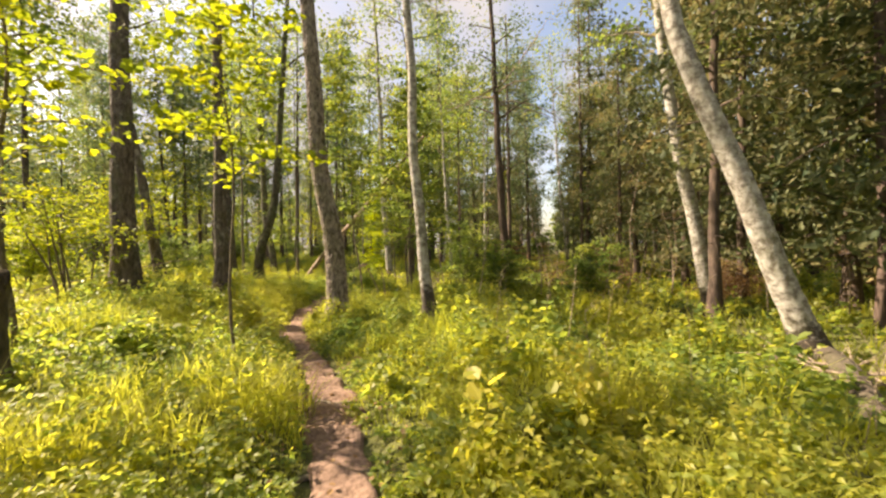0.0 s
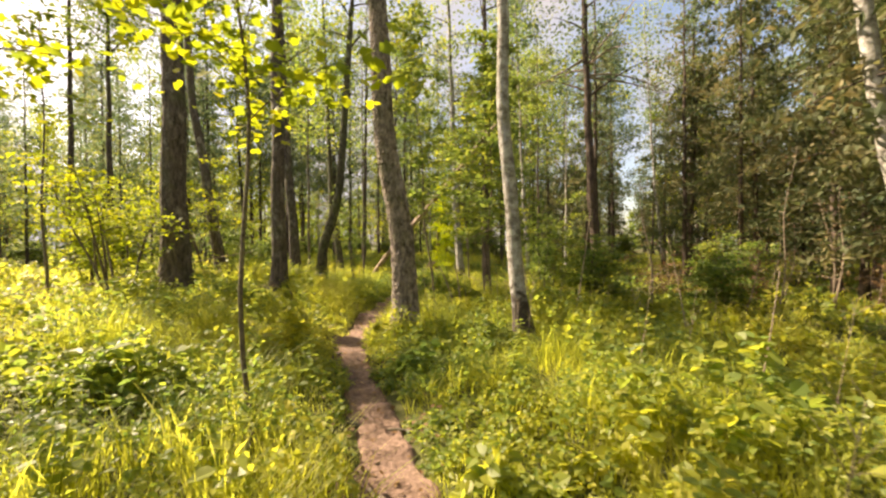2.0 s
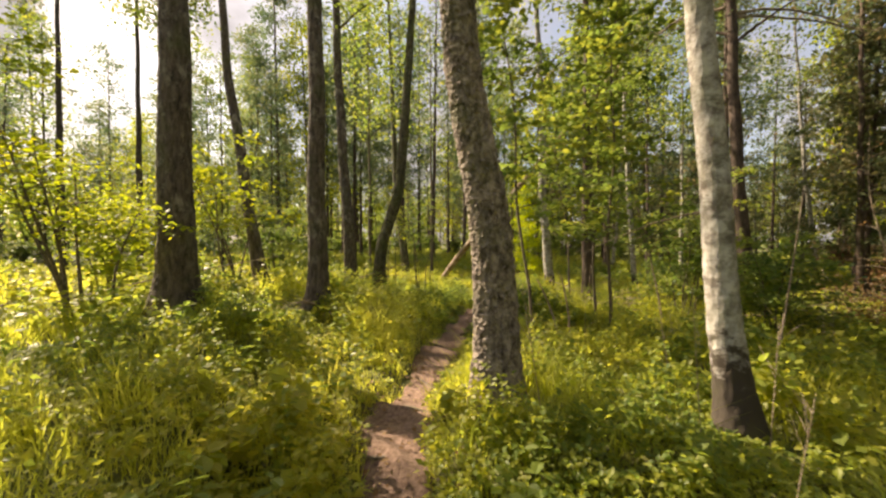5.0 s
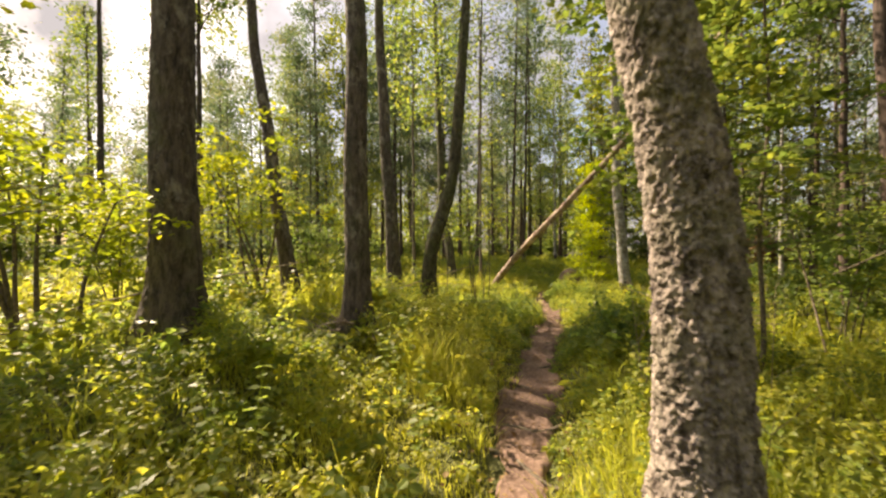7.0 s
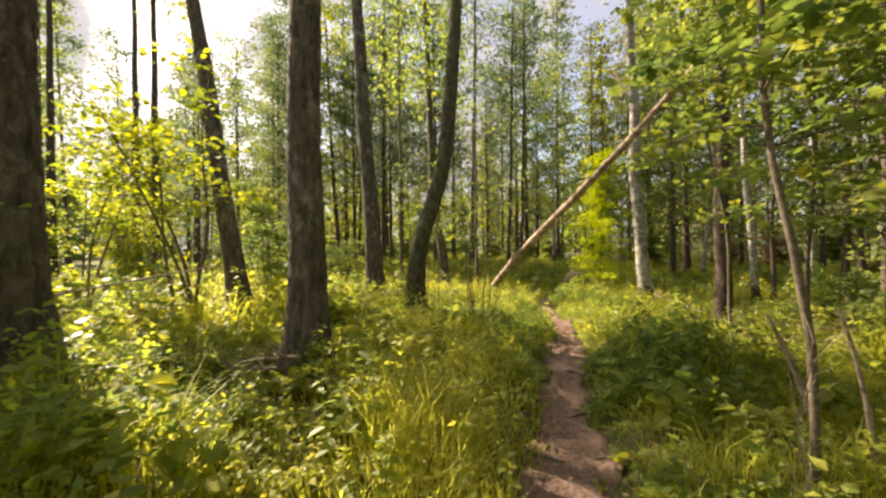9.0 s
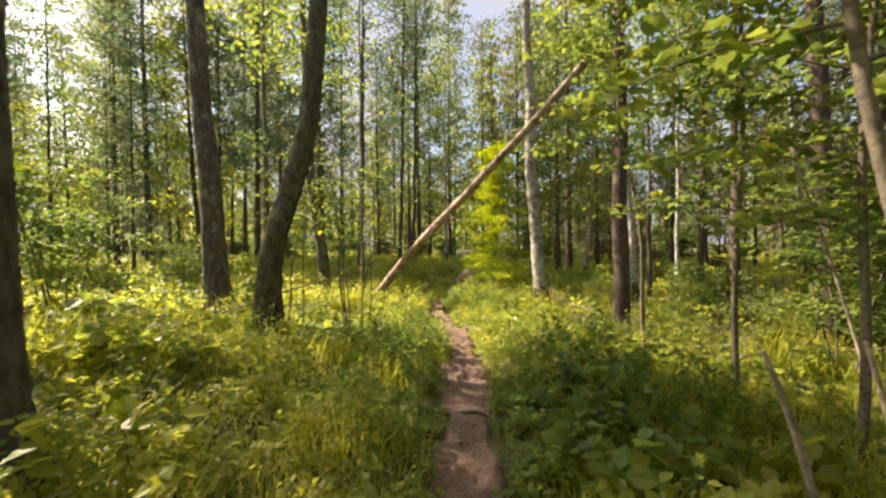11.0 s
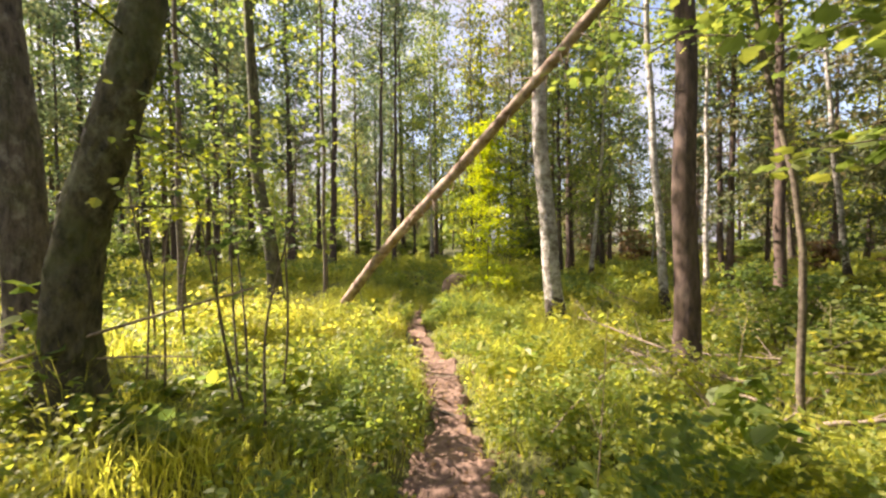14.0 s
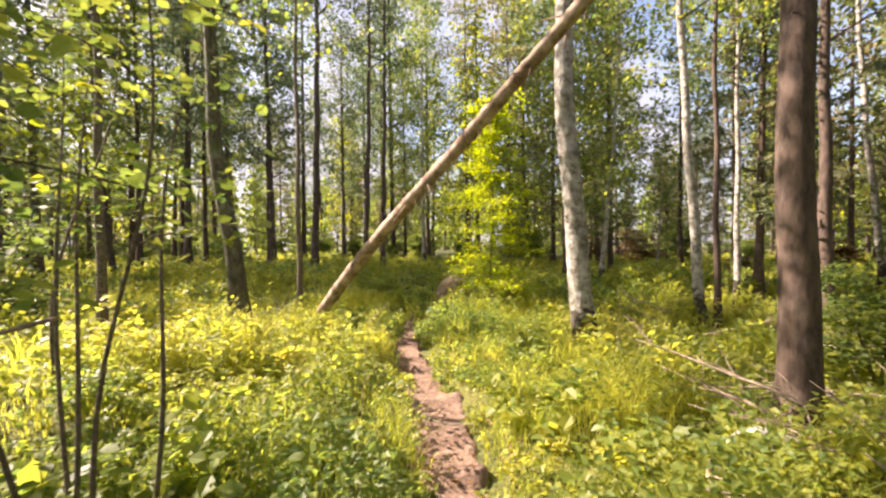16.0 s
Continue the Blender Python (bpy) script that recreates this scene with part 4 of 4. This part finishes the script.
brushwood((-1.0, 16.0), 14, 1.8, 0.6, "bare grey dead branch lying in grass by the pine", 71)
brushwood((4.9, 4.9), 16, 1.2, 0.35, "bare pale dead branch at the leaning birch's foot", 72)
brushwood((1.5, 19.5), 16, 2.0, 1.6, "bare grey dead branch in the shaded undergrowth", 73)
brushwood((-8.2, 7.2), 6, 1.2, 0.5, "dead twig lying on the herb bank", 74)
brushwood((-5.75, 10.5), 5, 0.6, 0.15, "pale dead twig at the dark alder's foot", 75)


def fallen_log():
    """A dark log that lies from the leaning birch's foot down to the herbs."""
    root = new("fallen_log")
    t = np.linspace(0, 1, 40)[:, None]
    a, b = np.array([5.15, 5.45, float(land(5.15, 5.45)) + 0.3]), np.array([3.8, 3.55, float(land(3.8, 3.55)) + 0.1])
    line = a + (b - a) * t + np.array([0.05, 0, 0.05]) * np.sin(t * 3.1)
    child("trunk", mesh_of("trunk", *tube(line, np.linspace(0.13, 0.1, 40), 28, 0.06, 0.008), DARK_BARK, True), root)
    tagged(root, "dark mossy log lying at the leaning birch's foot", "fallen log")


fallen_log()
boulder((-2.0, 16.05), (0.26, 0.16, 0.2), "pale flat stone lying in grass by the pine", PALE_ROCK)


def far_wood():
    """The closed wood beyond, too far to tell its trees apart."""
    gen = np.random.default_rng(55)
    trunks, centres = [], []
    for i in range(330):
        a, r = gen.uniform(0, 2 * np.pi), gen.uniform(74, 130)
        x, y, h = -4 + r * math.cos(a), 12 + r * math.sin(a), gen.uniform(10, 17)
        z = float(land(x, y))
        trunks.append(tube([(x, y, z - 0.3), (x + gen.normal(0, 0.2), y, z + h * 0.5), (x, y, z + h)], [0.2, 0.15, 0.04], 5))
        k = 34
        f = gen.uniform(0.02, 1, k)
        w = 3.0 * (1.05 - f) ** 0.7
        b = gen.uniform(0, 6.3, k)
        centres.append(np.stack([x + w * np.cos(b) * gen.uniform(0.3, 1, k), y + w * np.sin(b) * gen.uniform(0.3, 1, k), z + h * f], -1))
    tagged(new("far_trunks", mesh_of("far_trunks", *joined(trunks), PINE_BARK, True)), "far trunks of the closed wood", "far wood", kind="stuff")
    tagged(new("far_crowns", mesh_of("far_crowns", *foliage(np.vstack(centres), 0.7, 7, 1.0, OVAL, 0.9, gen), GREEN)), "far green crowns of the closed wood", "far wood", kind="stuff")


far_wood()


def tall_herb(gen, h, label):
    """One broad-leaved herb: a stem with leaves in pairs."""
    root = new("tall_herb")
    z = np.linspace(-0.05, h, 7)
    line = np.stack([0.04 * h * np.sin(z * 5), 0.03 * np.cos(z * 4), z], -1)
    child("stem", mesh_of("stem", *tube(line, np.linspace(0.0045, 0.002, 7), 5), HERB, True), root)
    big = mesh_of("leaf", OVAL[0] * (0.85, 1, 1), [OVAL[1]], HERB)
    n = 7
    for i in range(n):
        f = 0.3 + 0.68 * i / (n - 1)
        for s in (0, 1):
            leaf = child("leaf", big, root)
            p = [float(np.interp(f * h, z, line[:, q])) for q in range(3)]
            size = gen.uniform(0.09, 0.13) * (1.15 - 0.6 * f)
            leaf.matrix_basis = Matrix.LocRotScale(p, Euler((gen.uniform(-0.25, 0.3), gen.uniform(-0.3, 0.3), i * 1.57 + s * math.pi + gen.uniform(-0.3, 0.3)), "ZXY"), (size, size, size))
    return tagged(root, label, "herb plant", "tall herbs beside the footpath")


def tall_herbs():
    gen = np.random.default_rng(66)
    kinds = [tall_herb(gen, h, "upright herb with paired broad green leaves beside the footpath") for h in (0.35, 0.45, 0.55, 0.4)]
    placed = 0
    while placed < 150:
        y = gen.uniform(2.4, 19)
        d = gen.choice([-1, 1]) * gen.uniform(0.6, 1.9)
        x = float(path_x(y)) + d
        s = gen.uniform(0.75, 1.15)
        m = Matrix.LocRotScale((x, y, float(land(x, y))), Euler((gen.normal(0, 0.12), gen.normal(0, 0.12), gen.uniform(0, 6.3))), (s, s, s))
        if placed < 4:
            kinds[placed].matrix_basis = m
        else:
            copy_thing(kinds[placed % 4], m)
        placed += 1


tall_herbs()


def dry_stalks():
    """Thin dry stalks that stand above the herbs."""
    gen = np.random.default_rng(88)
    n = 0
    while n < 46:
        x, y = gen.uniform(-6.5, 4.2), gen.uniform(2.5, 18)
        d = x - float(path_x(y))
        if abs(d) < 0.7 or (d < 0 and gen.random() < 0.6):
            continue
        root, h = new("dry_stalk"), gen.uniform(0.6, 1.25)
        line = limb_line((0, 0, -0.05), gen.uniform(0, 6.3), 0.14 * h, h, 0.0, gen, 9)
        child("stem", mesh_of("stem", *tube(line, np.linspace(0.0045, 0.0015, 9), 5), DEADWOOD, True), root)
        tw = [tube(limb_line(line[int(k)], gen.uniform(0, 6.3), gen.uniform(0.08, 0.25), gen.uniform(0.08, 0.25), 0.03, gen), np.linspace(0.002, 0.001, 6), 3) for k in gen.integers(3, 9, 7)]
        child("branchwork", mesh_of("branchwork", *joined(tw), DEADWOOD, True), root, kind="stuff")
        root.location = (x, y, float(land(x, y)))
        tagged(root, "thin dry brown stalk standing above the herbs", "dry plant", "dry stalks among the herbs")
        n += 1


dry_stalks()


def bare_stick(a, b, diam, label):
    root, line = new("stick"), None
    a, b = np.array(a, float), np.array(b, float)
    a[2] += float(land(a[0], a[1]))
    b[2] += float(land(a[0], a[1]))
    t = np.linspace(0, 1, 12)[:, None]
    line = a + (b - a) * t + np.array([0.03, 0.02, 0.04]) * np.sin(t * 3.14)
    child("stem", mesh_of("stem", *tube(line, np.linspace(diam / 2, diam / 4, 12), 9, 0.06), DEADWOOD, True), root)
    tagged(root, label, "stick")


bare_stick((-1.77, 11.5, -0.1), (-2.12, 11.4, 0.95), 0.05, "pale bare stick standing slantwise beside a young maple")
bare_stick((-1.6, 11.2, -0.1), (-1.75, 11.3, 1.0), 0.04, "pale bare stick standing beside a young maple")
bare_stick((-7.3, 13.6, 0.1), (-5.3, 14.4, 0.75), 0.03, "thin dead branch arching over meadow grass")
bare_stick((-6.9, 13.9, 0.3), (-5.6, 14.2, 0.35), 0.018, "thin dead branch lying across the grass")
bare_stick((-8.4, 8.3, 0.3), (-6.0, 9.9, 0.9), 0.025, "thin bare twig arching beside the thick trunk")
bare_stick((0.1, 13.5, -0.1), (-0.4, 13.9, 2.6), 0.035, "thin dead stem standing among the young maples")
bare_stick((0.9, 11.0, -0.1), (1.3, 11.2, 2.4), 0.03, "thin dead stem standing in the herbs")
bare_stick((2.6, 9.5, -0.1), (2.4, 9.9, 1.9), 0.022, "thin dead stem standing in the herbs")
bare_stick((1.9, 6.3, -0.1), (2.05, 6.2, 1.3), 0.016, "thin dead stem standing in the herbs")


def dead_thicket():
    """Thin dead and drying growth in the shade at the foot of the conifers."""
    gen = np.random.default_rng(97)
    for i in range(20):
        x, y = gen.uniform(2.8, 10.5), gen.uniform(8.5, 21)
        sapling("dead_sapling", (x, y), gen.uniform(1.3, 4.6), gen.uniform(0.02, 0.045), "thin bare dead sapling with a few dry leaves in the shade", (gen.uniform(-0.8, 0.8), gen.uniform(-0.3, 0.3)), 0.15, 0.7, DRY, int(gen.integers(1, 4)), 0.055, OVAL, 12, 1,
                seed=400 + i, group="dead saplings at the foot of the conifers", bark=DEADWOOD)
    for i in range(9):
        x, y = gen.uniform(3.6, 9.5), gen.uniform(10, 17)
        sapling("dry_shrub", (x, y), gen.uniform(0.9, 1.5), 0.016, "low brownish drying shrub in the shade", (0, 0), 0.2, 0.6, DRY, 5, 0.055, OVAL, 8, 4, seed=450 + i, category="shrub", group="dry shrubs at the foot of the conifers", bark=DEADWOOD)


dead_thicket()
